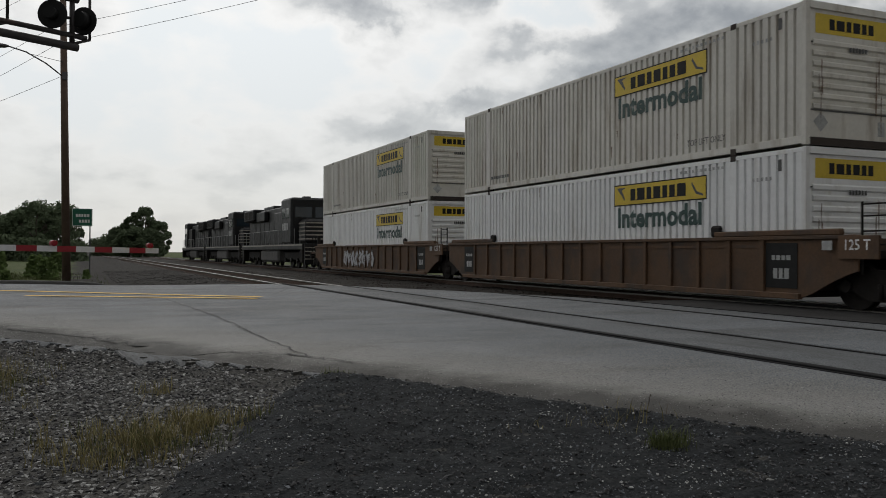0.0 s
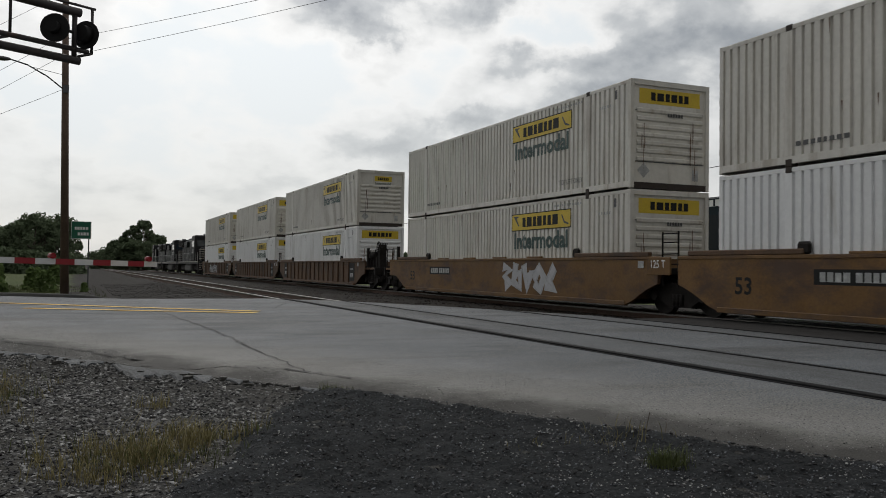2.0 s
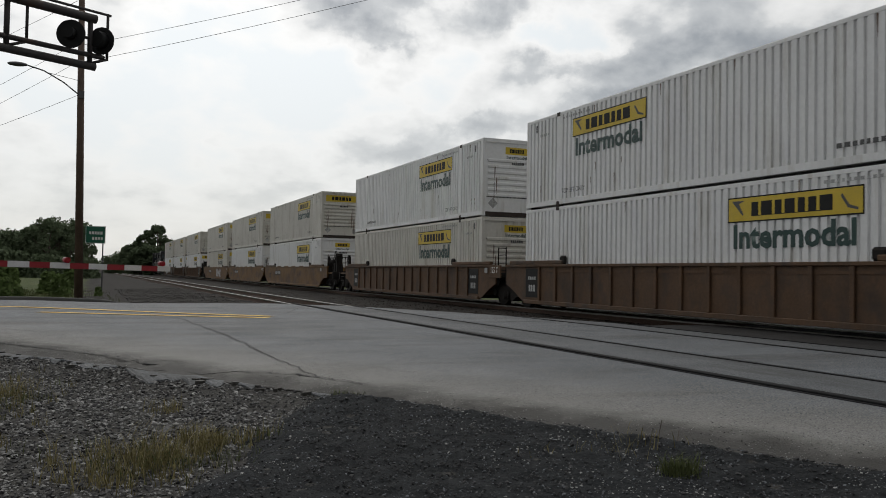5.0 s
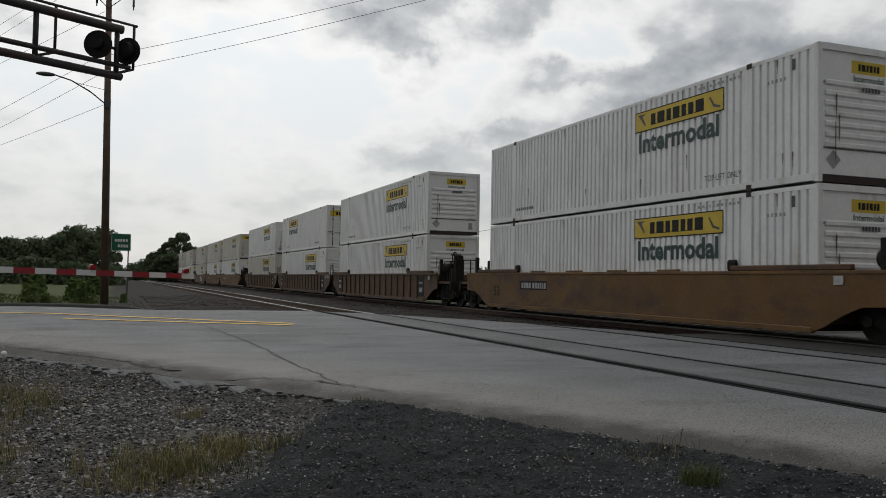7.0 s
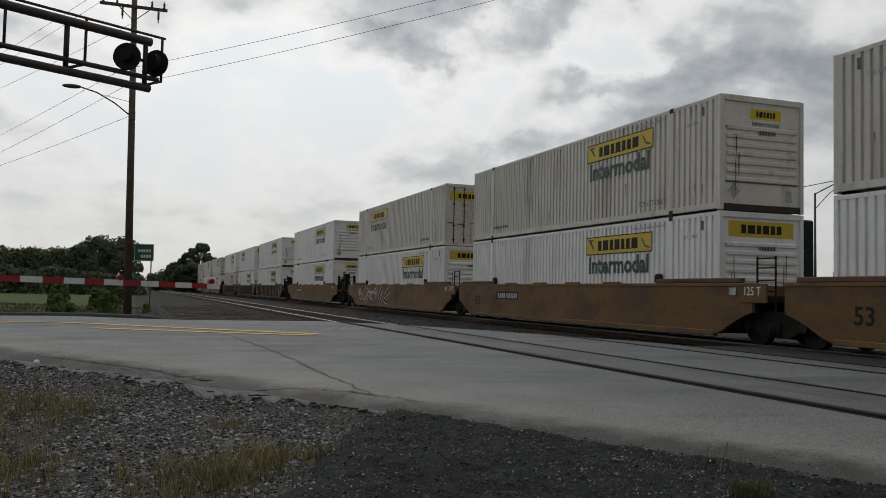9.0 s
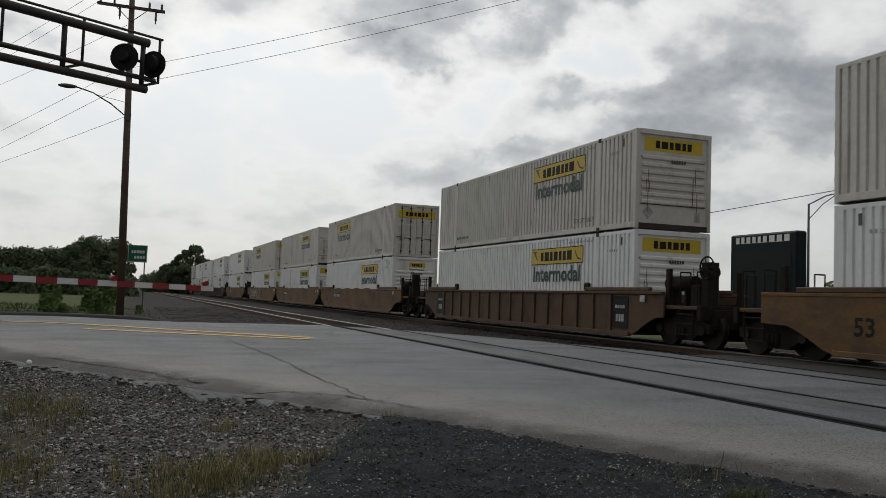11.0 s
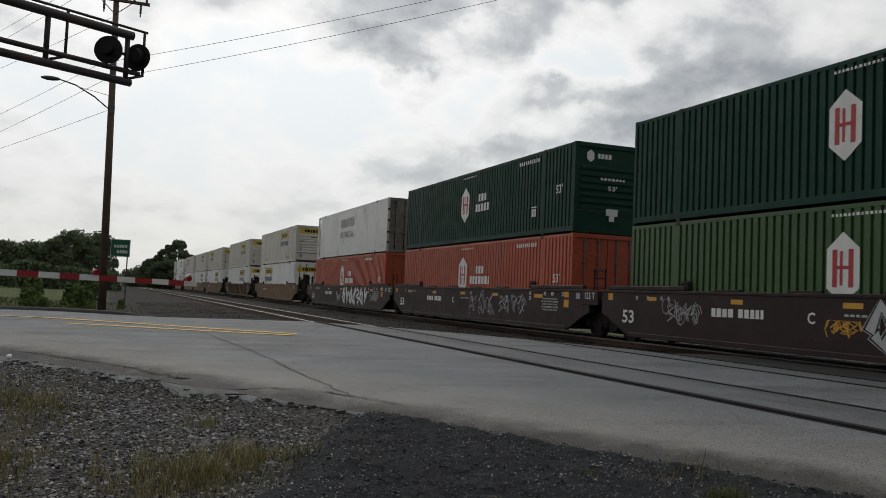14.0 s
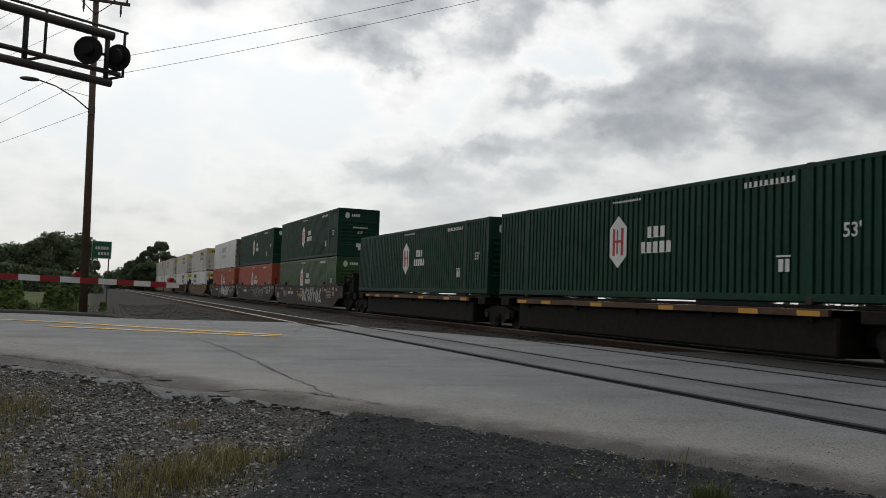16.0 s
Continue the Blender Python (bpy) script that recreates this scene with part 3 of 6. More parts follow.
def build_road():
    edge_dirt(M["asphalt"])
    road = tagged(slab("road", -70, RAILS[0] - 0.055, "asphalt"), "sun-bleached grey asphalt road with a crumbled edge", "road", kind="structure")
    # strips from the second seam to 18.6 m are near-black, lower than the road
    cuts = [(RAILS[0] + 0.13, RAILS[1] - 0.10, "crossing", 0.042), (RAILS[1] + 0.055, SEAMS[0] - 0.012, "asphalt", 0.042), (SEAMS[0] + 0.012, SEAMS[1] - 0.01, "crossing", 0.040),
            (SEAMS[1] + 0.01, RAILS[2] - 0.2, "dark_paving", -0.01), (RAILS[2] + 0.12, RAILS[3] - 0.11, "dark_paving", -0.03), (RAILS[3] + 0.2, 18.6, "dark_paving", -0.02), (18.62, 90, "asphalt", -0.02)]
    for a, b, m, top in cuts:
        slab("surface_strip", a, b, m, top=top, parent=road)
    # proud black strips: shade of the flangeway slots put in as colour, and tar in the seams
    for x0, x1, top in ((RAILS[0] - 0.13, RAILS[0] - 0.085, 0.0505), (RAILS[0] + 0.0, RAILS[0] + 0.14, 0.052), (RAILS[1] - 0.10, RAILS[1] - 0.03, 0.050), (SEAMS[0] - 0.11, SEAMS[0] + 0.014, 0.050), (SEAMS[1] - 0.06, SEAMS[1] + 0.012, 0.049)):
        slab("flangeway_filler", x0, x1, "rubber", top=top, parent=road)
    # double centre line, paint 3 mm thick
    for y_at, slope, x0, x1 in ((22.95, -0.95, -40.0, 3.9), (20.96, -0.62, -1.0, 3.7)):
        bm = bmesh.new()
        last = None
        for i in range(81):
            x = x0 + (x1 - x0) * i / 80
            y = y_at + slope * (x - 0.1)
            z = 0.050 - 0.16 * smooth(-1.0, -7.0, x) + 0.004 * noise.noise((x * 0.35, y * 0.35, 4)) + 0.006
            d = Vector((0.66, 0.75, 0)) * 0.14
            cur = (bm.verts.new((x - d.x, y - d.y, z)), bm.verts.new((x + d.x, y + d.y, z)))
            if last:
                bm.faces.new((last[0], cur[0], cur[1], last[1]))
            last = cur
        part("centre_line", bm, "yellow_line", road, "worn yellow centre line")
    # low kerb between the far side of the road and the verge
    bm = bmesh.new()
    rows = []
    for i in range(60):
        x = -24 + 25.4 * i / 59
        y = far_edge(x) + 0.06
        drop = 0.16 * smooth(-1.0, -7.0, x) + 0.12 * smooth(0.2, 1.3, x)
        rows.append([bm.verts.new((x, y + dy, z - drop)) for dy, z in ((-0.09, -0.25), (-0.07, 0.12), (-0.04, 0.15), (0.12, 0.15), (0.16, -0.30))])
    for p, q in zip(rows, rows[1:]):
        for k in range(4):
            bm.faces.new((p[k], q[k], q[k + 1], p[k + 1]))
    bmesh.ops.recalc_face_normals(bm, faces=bm.faces[:])
    tagged(part("kerb", bm, "kerb"), "low dark concrete kerb along the verge", "kerb", kind="structure")
    # cracks: thin tar ribbons that wander over the road
    r = random.Random(4)
    for pts in (((1.84, 19.2), (2.05, 14.4), (2.12, 12.2), (2.08, 11.2), (2.16, 7.9)), ((3.4, 19.5), (4.6, 21.0), (5.6, 24.0)), ((0.72, 9.75), (1.2, 9.1), (1.5, 8.9), (2.0, 8.45), (2.45, 7.5)),
                ((-1.3, 13.4), (-0.4, 12.0), (0.3, 10.9), (0.8, 9.9))):
        bm = bmesh.new()
        last = None
        for (ax, ay), (bx_, by) in zip(pts, pts[1:]):
            for i in range(14):
                u = i / 14
                x, y = ax + (bx_ - ax) * u + r.uniform(-0.035, 0.035), ay + (by - ay) * u
                w = r.uniform(0.006, 0.022)
                z = 0.051 + 0.004 * noise.noise((x * 0.35, y * 0.35, 4)) - 0.075 * smooth(0.8, 0.0, y - near_edge(x)) - 0.16 * smooth(-1.0, -7.0, x)
                cur = (bm.verts.new((x - w, y, z)), bm.verts.new((x + w, y, z)))
                if last:
                    bm.faces.new((last[0], last[1], cur[1], cur[0]))
                last = cur
        part("crack", bm, "crack", road, "dark crack in the asphalt")
    # a shelf of broken asphalt along the edge, sunk a little below the road
    for x0, x1, wide in ((-1.6, -0.55, 0.5), (-0.5, 0.36, 0.55), (0.4, 1.3, 0.6), (1.36, 1.6, 0.3), (1.9, 2.62, 0.5), (2.7, 3.15, 0.3), (3.3, 3.8, 0.3)):
        bm = bmesh.new()
        n = max(6, round((x1 - x0) / 0.045))
        cols = []
        for i in range(n + 1):
            x = x0 + (x1 - x0) * i / n
            taper = min(1.0, 4.5 * i / n + 0.25, 4.5 * (n - i) / n + 0.25)
            a = near_edge(x) - 0.05 - 0.05 * abs(noise.noise((x * 7, 3, 1)))
            b = a - wide * taper * (0.62 + 0.75 * noise.noise((x * 2.3, 8, 2)) + 0.45 * noise.noise((x * 8.5, 5, 2)) + 0.2 * r.uniform(-1, 1))
            b = min(b, a - 0.05)
            col = []
            for u, dz in ((0.0, -0.05), (0.04, -0.004), (0.35, 0.0), (0.7, -0.003), (0.93, -0.012), (1.0, -0.06)):
                y = a + (b - a) * u
                col.append(bm.verts.new((x, y, max(ground_z(x, y) + 0.022, -0.05) + dz + 0.010 * noise.noise((x * 6, y * 6, 4)))))
            cols.append(col)
        for p, q in zip(cols, cols[1:]):
            for k in range(5):
                bm.faces.new((p[k], p[k + 1], q[k + 1], q[k]))
        bmesh.ops.recalc_face_normals(bm, faces=bm.faces[:])
        part("broken_shelf", bm, "crossing", road, "sunken broken strip of asphalt")
    # broken flakes of asphalt along the edge
    for i in range(34):
        x = r.uniform(-1.6, 3.6)
        y = near_edge(x) - r.uniform(0.05, 0.5)
        s = r.uniform(0.025, 0.09)
        bm = bmesh.new()
        poly = [(s * r.uniform(0.6, 1.1) * math.cos(a), s * 0.7 * r.uniform(0.6, 1.1) * math.sin(a)) for a in [2 * math.pi * k / 7 for k in range(7)]]
        lo = [bm.verts.new((a, b, -0.03)) for a, b in poly]
        hi = [bm.verts.new((a * 0.9, b * 0.9, 0.016)) for a, b in poly]
        bm.faces.new(hi)
        for k in range(7):
            bm.faces.new((lo[k], lo[(k + 1) % 7], hi[(k + 1) % 7], hi[k]))
        f = part("asphalt_flake", bm, "asphalt", road)
        f.matrix_basis = pose(x, y, ground_z(x, y) + 0.012, r.uniform(-4, 4), r.uniform(-4, 4), r.uniform(0, 360))


def build_tracks():
    for name, pair, lift in (("track_1", RAILS[0:2], 0.028), ("track_2", RAILS[2:4], 0.0)):
        tr = tagged(new(name), "steel rails on dark timber sleepers, set flush in the road", "railway track", kind="structure")
        for x in pair:
            bm = bmesh.new()
            box(bm, x - 0.036, x + 0.036, -150, 1500, -0.045 + lift, lift, bev=0.008)
            part("rail_head", bm, "rail", tr, "shiny worn rail head")
            bm = bmesh.new()
            box(bm, x - 0.012, x + 0.012, -150, 1500, -0.15, -0.045 + lift)
            box(bm, x - 0.07, x + 0.07, -150, 1500, -0.175, -0.15)
            part("rail_web", bm, "rail_side", tr, "rusty rail web and foot")
        vs, fs = [], []
        y, r = 14.0, random.Random(int(pair[0] * 10))
        while y < 260:
            if y > far_edge(pair[0]) + 0.2:
                cx, w = (pair[0] + pair[1]) / 2 + r.uniform(-0.05, 0.05), 0.115
                k = len(vs)
                vs += [(cx + sx * 1.3, y + sy * w, z) for sx in (-1, 1) for sy in (-1, 1) for z in (-0.34, -0.176)]
                fs += [tuple(k + q for q in f) for f in ((0, 1, 3, 2), (4, 6, 7, 5), (0, 4, 5, 1), (2, 3, 7, 6), (1, 5, 7, 3))]
            y += 0.53
        me = bpy.data.meshes.new("sleepers")
        me.from_pydata(vs, [], fs)
        tagged(put("sleepers", me, "tie", tr, "dark timber sleepers"), kind="stuff")
    # ballast between the sleepers, heaped stone by stone where it is near
    r = random.Random(12)
    stones("ballast", [(r.uniform(1.6, 9.0), None, r.uniform(0.018, 0.042)) for _ in range(15000)], "ballast_grey", "dark grey crushed-stone ballast", far=True, seed=31)
    stones("ballast", [(r.uniform(8.0, 18.5), None, r.uniform(0.02, 0.045)) for _ in range(9000)], "ballast_brown", "dark brown crushed-stone ballast", far=True, seed=32)


def stones(name, spots, material, label, far=False, seed=1, lift=0.0, level=None):
    """Broken stones lying on the ground, joined into one heap."""
    r = random.Random(seed)
    base = [Vector(v) for v in ((1, 0, 0), (-1, 0, 0), (0, 1, 0), (0, -1, 0), (0, 0, 1), (0, 0, -1))]
    tri = ((0, 2, 4), (2, 1, 4), (1, 3, 4), (3, 0, 4), (2, 0, 5), (1, 2, 5), (3, 1, 5), (0, 3, 5))
    vs, fs = [], []
    for x, y, s in spots:
        if far:
            y = far_edge(x) + 0.15 + 34 * r.random() ** 2
        z = level(x, y) if level else ground_z(x, y)
        rot = Euler((r.uniform(0, 6), r.uniform(0, 6), r.uniform(0, 6))).to_matrix()
        k = len(vs)
        sq = (r.uniform(0.7, 1.25), r.uniform(0.6, 1.0), r.uniform(0.32, 0.6))
        flat_rot = Euler((r.uniform(-0.4, 0.4), r.uniform(-0.4, 0.4), r.uniform(0, 6))).to_matrix()
        for b in base:
            v = rot @ (b * r.uniform(0.7, 1.15))
            v = flat_rot @ Vector((v.x * sq[0], v.y * sq[1], v.z * sq[2])) * s
            vs.append((x + v.x, y + v.y, z + v.z + s * 0.14 + lift))
        fs += [tuple(k + q for q in f) for f in tri]
    me = bpy.data.meshes.new(name)
    me.from_pydata(vs, [], fs)
    return tagged(put(name, me, material), label, "gravel", kind="stuff")


def build_gravel():
    r = random.Random(3)
    grey, dark, pale, fine, lumps, chips = [], [], [], [], [], []
    while len(grey) < 21000:
        y = 2.4 + 11.5 * r.random() ** 1.6
        x = r.uniform(-3.2, 4.2)
        if y > near_edge(x) - 0.02 - 0.25 * abs(noise.noise((x * 2, y * 2, 7))):
            continue
        h = heap(x, y)
        s = 0.006 + 0.018 * r.random() ** 2.2 + 0.0008 * y
        if r.random() < h * 0.97:
            q = r.random() + 0.45 * noise.noise((x * 1.3, y * 1.3, 7.3)) + 0.2 * noise.noise((x * 4.0, y * 4.0, 2.1))
            if q < 0.50:
                fine.append((x, y, s * r.uniform(0.35, 0.85)))
            elif q < 0.94:
                lumps.append((x, y, s * r.uniform(0.25, 0.6)))
            else:
                chips.append((x, y, s * r.uniform(0.25, 0.55)))
            continue
        bare = noise.noise((x * 0.8, y * 0.8, 2))
        if bare < -0.25 and r.random() < 0.5:
            continue
        q = r.random()
        (pale if q < 0.035 else dark if q < 0.46 else grey).append((x, y, s * (1.7 if q > 0.985 else 1)))
    stones("gravel", grey, "stone_grey", "loose grey limestone gravel beside the road", seed=5)
    stones("gravel", dark, "stone_dark", "loose dark slag gravel beside the road", seed=6)
    stones("gravel", pale, "stone_pale", "scattered pale stone chips beside the road", seed=7)
    stones("gravel", fine, "stone_dark", "fine black asphalt millings in a low heap", seed=8, lift=0.022)
    stones("gravel", lumps, "stone_mid", "grey lumps of milled asphalt in the heap", seed=9, lift=0.024)
    stones("gravel", chips, "stone_pale", "scattered pale chips on the black millings", seed=10, lift=0.026)
    # loose grit washed on to the road along its edge
    def road_z(x, y):
        return 0.045 - 0.075 * smooth(0.8, 0.0, y - near_edge(x)) - 0.16 * smooth(-1.0, -7.0, x)
    for material, count, label, seed in (("stone_pale", 4200, "pale grit scattered on the asphalt edge", 41), ("stone_grey", 7000, "grey grit scattered on the asphalt edge", 42), ("stone_dark", 2600, "dark grit scattered on the asphalt edge", 43)):
        q = []
        while len(q) < count:
            x = r.uniform(-1.5, 5.6)
            y = near_edge(x) + 0.08 + 3.4 * r.random() ** 1.7
            if y > 1.6:
                q.append((x, y, r.uniform(0.0028, 0.0075)))
        stones("road_grit", q, material, label, seed=seed, level=road_z)
    # the low heap of black millings itself
    xs, ys = grid_lines(((-0.6, 4.6, 0.04),)), grid_lines(((1.8, 7.6, 0.04),))
    n = len(xs)
    vs = []
    for y in ys:
        for x in xs:
            h = heap(x, y)
            vs.append((x, y, ground_z(x, y) - 0.02 + 0.035 * smooth(0.12, 0.4, h + 0.25 * noise.noise((x * 3, y * 3, 8))) + 0.022 * noise.noise((x * 3.5, y * 3.5, 2)) + 0.022 * noise.noise((x * 9, y * 9, 1))))
    fs = [(j * n + i, j * n + i + 1, (j + 1) * n + i + 1, (j + 1) * n + i) for j in range(len(ys) - 1) for i in range(n - 1)]
    me = bpy.data.meshes.new("millings_heap")
    me.from_pydata(vs, [], fs)
    me.polygons.foreach_set("use_smooth", [True] * len(fs))
    tagged(put("millings_heap", me, "millings"), "low spread heap of black asphalt millings", "gravel heap", kind="stuff")


def grass_patch(name, spots, material, label, seed, tall=(0.06, 0.2)):
    r = random.Random(seed)
    vs, fs = [], []
    for x, y, k in spots:
        z = ground_z(x, y) - 0.005
        for _ in range(k):
            px, py = x + r.gauss(0, 0.035), y + r.gauss(0, 0.035)
            a, h, w = r.uniform(0, 6.28), r.uniform(*tall), r.uniform(0.0015, 0.0038)
            lean = r.uniform(0.15, 0.9) * h
            dx, dy = math.cos(a), math.sin(a)
            n = len(vs)
            vs += [(px - dy * w, py + dx * w, z), (px + dy * w, py - dx * w, z), (px + dx * lean * 0.4 + dy * w * 0.7, py + dy * lean * 0.4 - dx * w * 0.7, z + h * 0.65),
                   (px + dx * lean * 0.4 - dy * w * 0.7, py + dy * lean * 0.4 + dx * w * 0.7, z + h * 0.65), (px + dx * lean, py + dy * lean, z + h)]
            fs += [(n, n + 1, n + 2, n + 3), (n + 3, n + 2, n + 4)]
    me = bpy.data.meshes.new(name)
    me.from_pydata(vs, [], fs)
    return tagged(put(name, me, material), label, "grass", kind="stuff")


def build_weeds():
    r = random.Random(9)

    def blob(cx, cy, sx, sy, n, k):
        return [(cx + r.gauss(0, sx), cy + r.gauss(0, sy), k) for _ in range(n)]
    dry = blob(0.45, 5.55, 0.25, 0.26, 90, 11) + blob(0.82, 5.8, 0.12, 0.18, 40, 11) + blob(0.25, 5.05, 0.2, 0.16, 36, 9) + blob(-0.85, 8.9, 0.28, 0.6, 90, 8) + blob(-0.85, 7.6, 0.25, 0.45, 50, 7)
    dry += blob(-0.72, 6.0, 0.16, 0.5, 70, 8) + blob(-1.5, 9.5, 0.5, 0.9, 70, 8) + blob(0.71, 7.42, 0.1, 0.15, 14, 7) + blob(2.9, 4.3, 0.22, 0.14, 22, 3)
    grass_patch("weeds", dry, "grass_dry", "sparse dry yellow grass growing in gravel", 21, (0.03, 0.15))
    green = blob(0.5, 5.5, 0.26, 0.28, 60, 9) + blob(-0.8, 8.6, 0.3, 0.7, 60, 8) + blob(-1.5, 9.6, 0.5, 0.8, 40, 8) + blob(2.1, 7.05, 0.06, 0.07, 12, 12) + blob(-0.7, 6.0, 0.2, 0.5, 26, 6)
    grass_patch("weeds", green, "grass_green", "small green weeds growing in gravel", 22, (0.03, 0.11))
    for k in range(7):
        bx0, by0 = 0.3 + 0.07 * k + r.uniform(-0.03, 0.03), 5.0 + r.uniform(-0.1, 0.5)
        dx, hh = r.uniform(-0.05, 0.12), r.uniform(0.1, 0.24)
        straw = bmesh.new()
        tube(straw, [(bx0, by0, -0.06), (bx0 + dx * 0.5, by0, hh * 0.55), (bx0 + dx * 1.3, by0 + r.uniform(-0.1, 0.1), hh)], 0.0018, 4)
        tagged(part("dry_stalk", straw, "straw"), "pale dry grass stalk among the weeds", "plant", group="dry stalks")
    tuft = blob(2.95, 3.68, 0.04, 0.045, 16, 22)
    grass_patch("grass_tuft", tuft, "grass_green", "fresh green grass tuft at the road edge", 23, (0.05, 0.13))
    for dx, hh in ((0.0, 0.2), (0.05, 0.13), (-0.04, 0.11)):
        twig = bmesh.new()
        tube(twig, [(3.28 + dx, 4.3, -0.04), (3.29 + 2 * dx, 4.3 - dx, hh * 0.6), (3.31 + dx * 2.6, 4.3, hh)], 0.0025, 4)
        tagged(part("dry_stalk", twig, "bark"), "thin dry weed stalk at the road edge", "plant", group="dry stalks")
    # verge beyond the road
    verge = []
    for _ in range(2600):
        x = r.uniform(-16, 1.2)
        y = far_edge(x) + 0.3 + 26 * r.random() ** 1.5
        if x > -0.6 + 0.6 * r.random() and r.random() < 0.8:
            continue
        verge.append((x, y, 5))
    r2 = random.Random(44)
    pts, fs = [], []
    for x, y, k in verge:
        z = ground_z(x, y) - 0.02
        for _ in range(k):
            px, py, a, h = x + r2.gauss(0, 0.2), y + r2.gauss(0, 0.2), r2.uniform(0, 6.28), r2.uniform(0.06, 0.24)
            w = 0.012
            n = len(pts)
            pts += [(px - w, py, z), (px + w, py, z), (px + h * 0.4 * math.cos(a), py + h * 0.4 * math.sin(a), z + h)]
            fs.append((n, n + 1, n + 2))
    me = bpy.data.meshes.new("verge_grass")
    me.from_pydata(pts, [], fs)
    tagged(put("verge_grass", me, "grass_green"), "rough green grass beside the road", "grass", kind="stuff")
    bm = bmesh.new()
    bmesh.ops.create_icosphere(bm, subdivisions=3, radius=0.038)
    for f in bm.faces:
        f.smooth = True
    bl = tagged(part("ball", bm, "ball"), "small white ball lying on the gravel", "ball")
    bl.location = (-1.29, 12.6, ground_z(-1.29, 12.6) + 0.04)


build_ground()
build_road()
build_tracks()
build_gravel()
build_weeds()


# ---- containers ----
CL, CW, CH = 16.15, 2.59, 2.88        # 53 foot box


def corrugated(s, x, y0, y1, z0, z1, pitch=0.235, deep=0.05):
    """A side wall of pressed ribs, on the side s."""
    bm = bmesh.new()
    n = round((y1 - y0) / pitch)
    p = (y1 - y0) / n
    prof = []
    for i in range(n):
        a = y0 + i * p
        prof += [(a, 1), (a + 0.62 * p, 1), (a + 0.68 * p, 0), (a + 0.94 * p, 0)]
    prof.append((y1, 1))
    lo = [bm.verts.new((s * (x - deep * (1 - k)), y, z0)) for y, k in prof]
    hi = [bm.verts.new((s * (x - deep * (1 - k)), y, z1)) for y, k in prof]
    for i in range(len(prof) - 1):
        q = (lo[i], lo[i + 1], hi[i + 1], hi[i])
        bm.faces.new(q if s > 0 else q[::-1])
    return bm


def emblem(s, x, y, z, hgt, parent, mark="red_mark", colour="letter_white"):
    """A six-sided white badge with two red uprights and a bar."""
    w = hgt * 0.56
    hexa = [(0, hgt / 2), (-w / 2, hgt * 0.27), (-w / 2, -hgt * 0.27), (0, -hgt / 2), (w / 2, -hgt * 0.27), (w / 2, hgt * 0.27)]
    put("badge", on_side(flat([hexa]), s, s * x, y, z), colour, parent, "white six-sided badge")
    u = hgt * 0.26
    put("badge_mark", on_side(flat([rect(-w * 0.32, -w * 0.17, -u, u), rect(-w * 0.09, w * 0.0, -u * 0.9, u * 0.9), rect(w * 0.17, w * 0.32, -u, u), rect(-w * 0.17, w * 0.17, -0.02, 0.05)]), s, s * (x + 0.003), y, z),
        mark, parent, "upright bars")


def wordmark(s, x, y, z, parent, colour="letter_white", extra=0):
    """Two rows of plain bars beside the badge."""
    put("wordmark", on_side(bars(3, 0.72, 0.30, 3, 0.5), s, s * x, y, z + 0.22), colour, parent, "white bars")
    put("wordmark", on_side(bars(5 + extra, 1.25 + 0.3 * extra, 0.30, 5, 0.5), s, s * x, y, z - 0.18), colour, parent, "white bars")


def trade_sign(s, x, y, z, parent, w=3.65, h=0.56):
    """A yellow panel with a dark border, bars and a scroll corner on each side."""
    put("sign_border", on_side(flat([rect(-w / 2, w / 2, -h / 2, h / 2)]), s, s * x, y, z), "black", parent, "dark border")
    put("sign_panel", on_side(flat([rect(-w / 2 + 0.03, w / 2 - 0.03, -h / 2 + 0.03, h / 2 - 0.03)]), s, s * (x + 0.003), y, z), "yellow_sign", parent, "yellow panel")
    me = bars(7, w * 0.60, h * 0.56, 8, 0.34)
    put("sign_inscription", on_side(me, s, s * (x + 0.006), y, z), "black", parent, "dark brown bars")
    k = w / 3.65
    for cor in ([(-1.7 * k, 0.2 * k), (-1.62 * k, 0.12 * k), (-1.36 * k, -0.14 * k), (-1.33 * k, -0.1 * k), (-1.48 * k, 0.13 * k), (-1.3 * k, 0.19 * k)],
                [(1.32 * k, 0.15 * k), (1.29 * k, 0.1 * k), (1.45 * k, -0.13 * k), (1.7 * k, -0.19 * k), (1.7 * k, -0.14 * k), (1.5 * k, -0.08 * k)]):
        put("sign_scroll", on_side(flat([cor]), s, s * (x + 0.006), y, z), "letter_dark", parent, "dark scroll drawing")


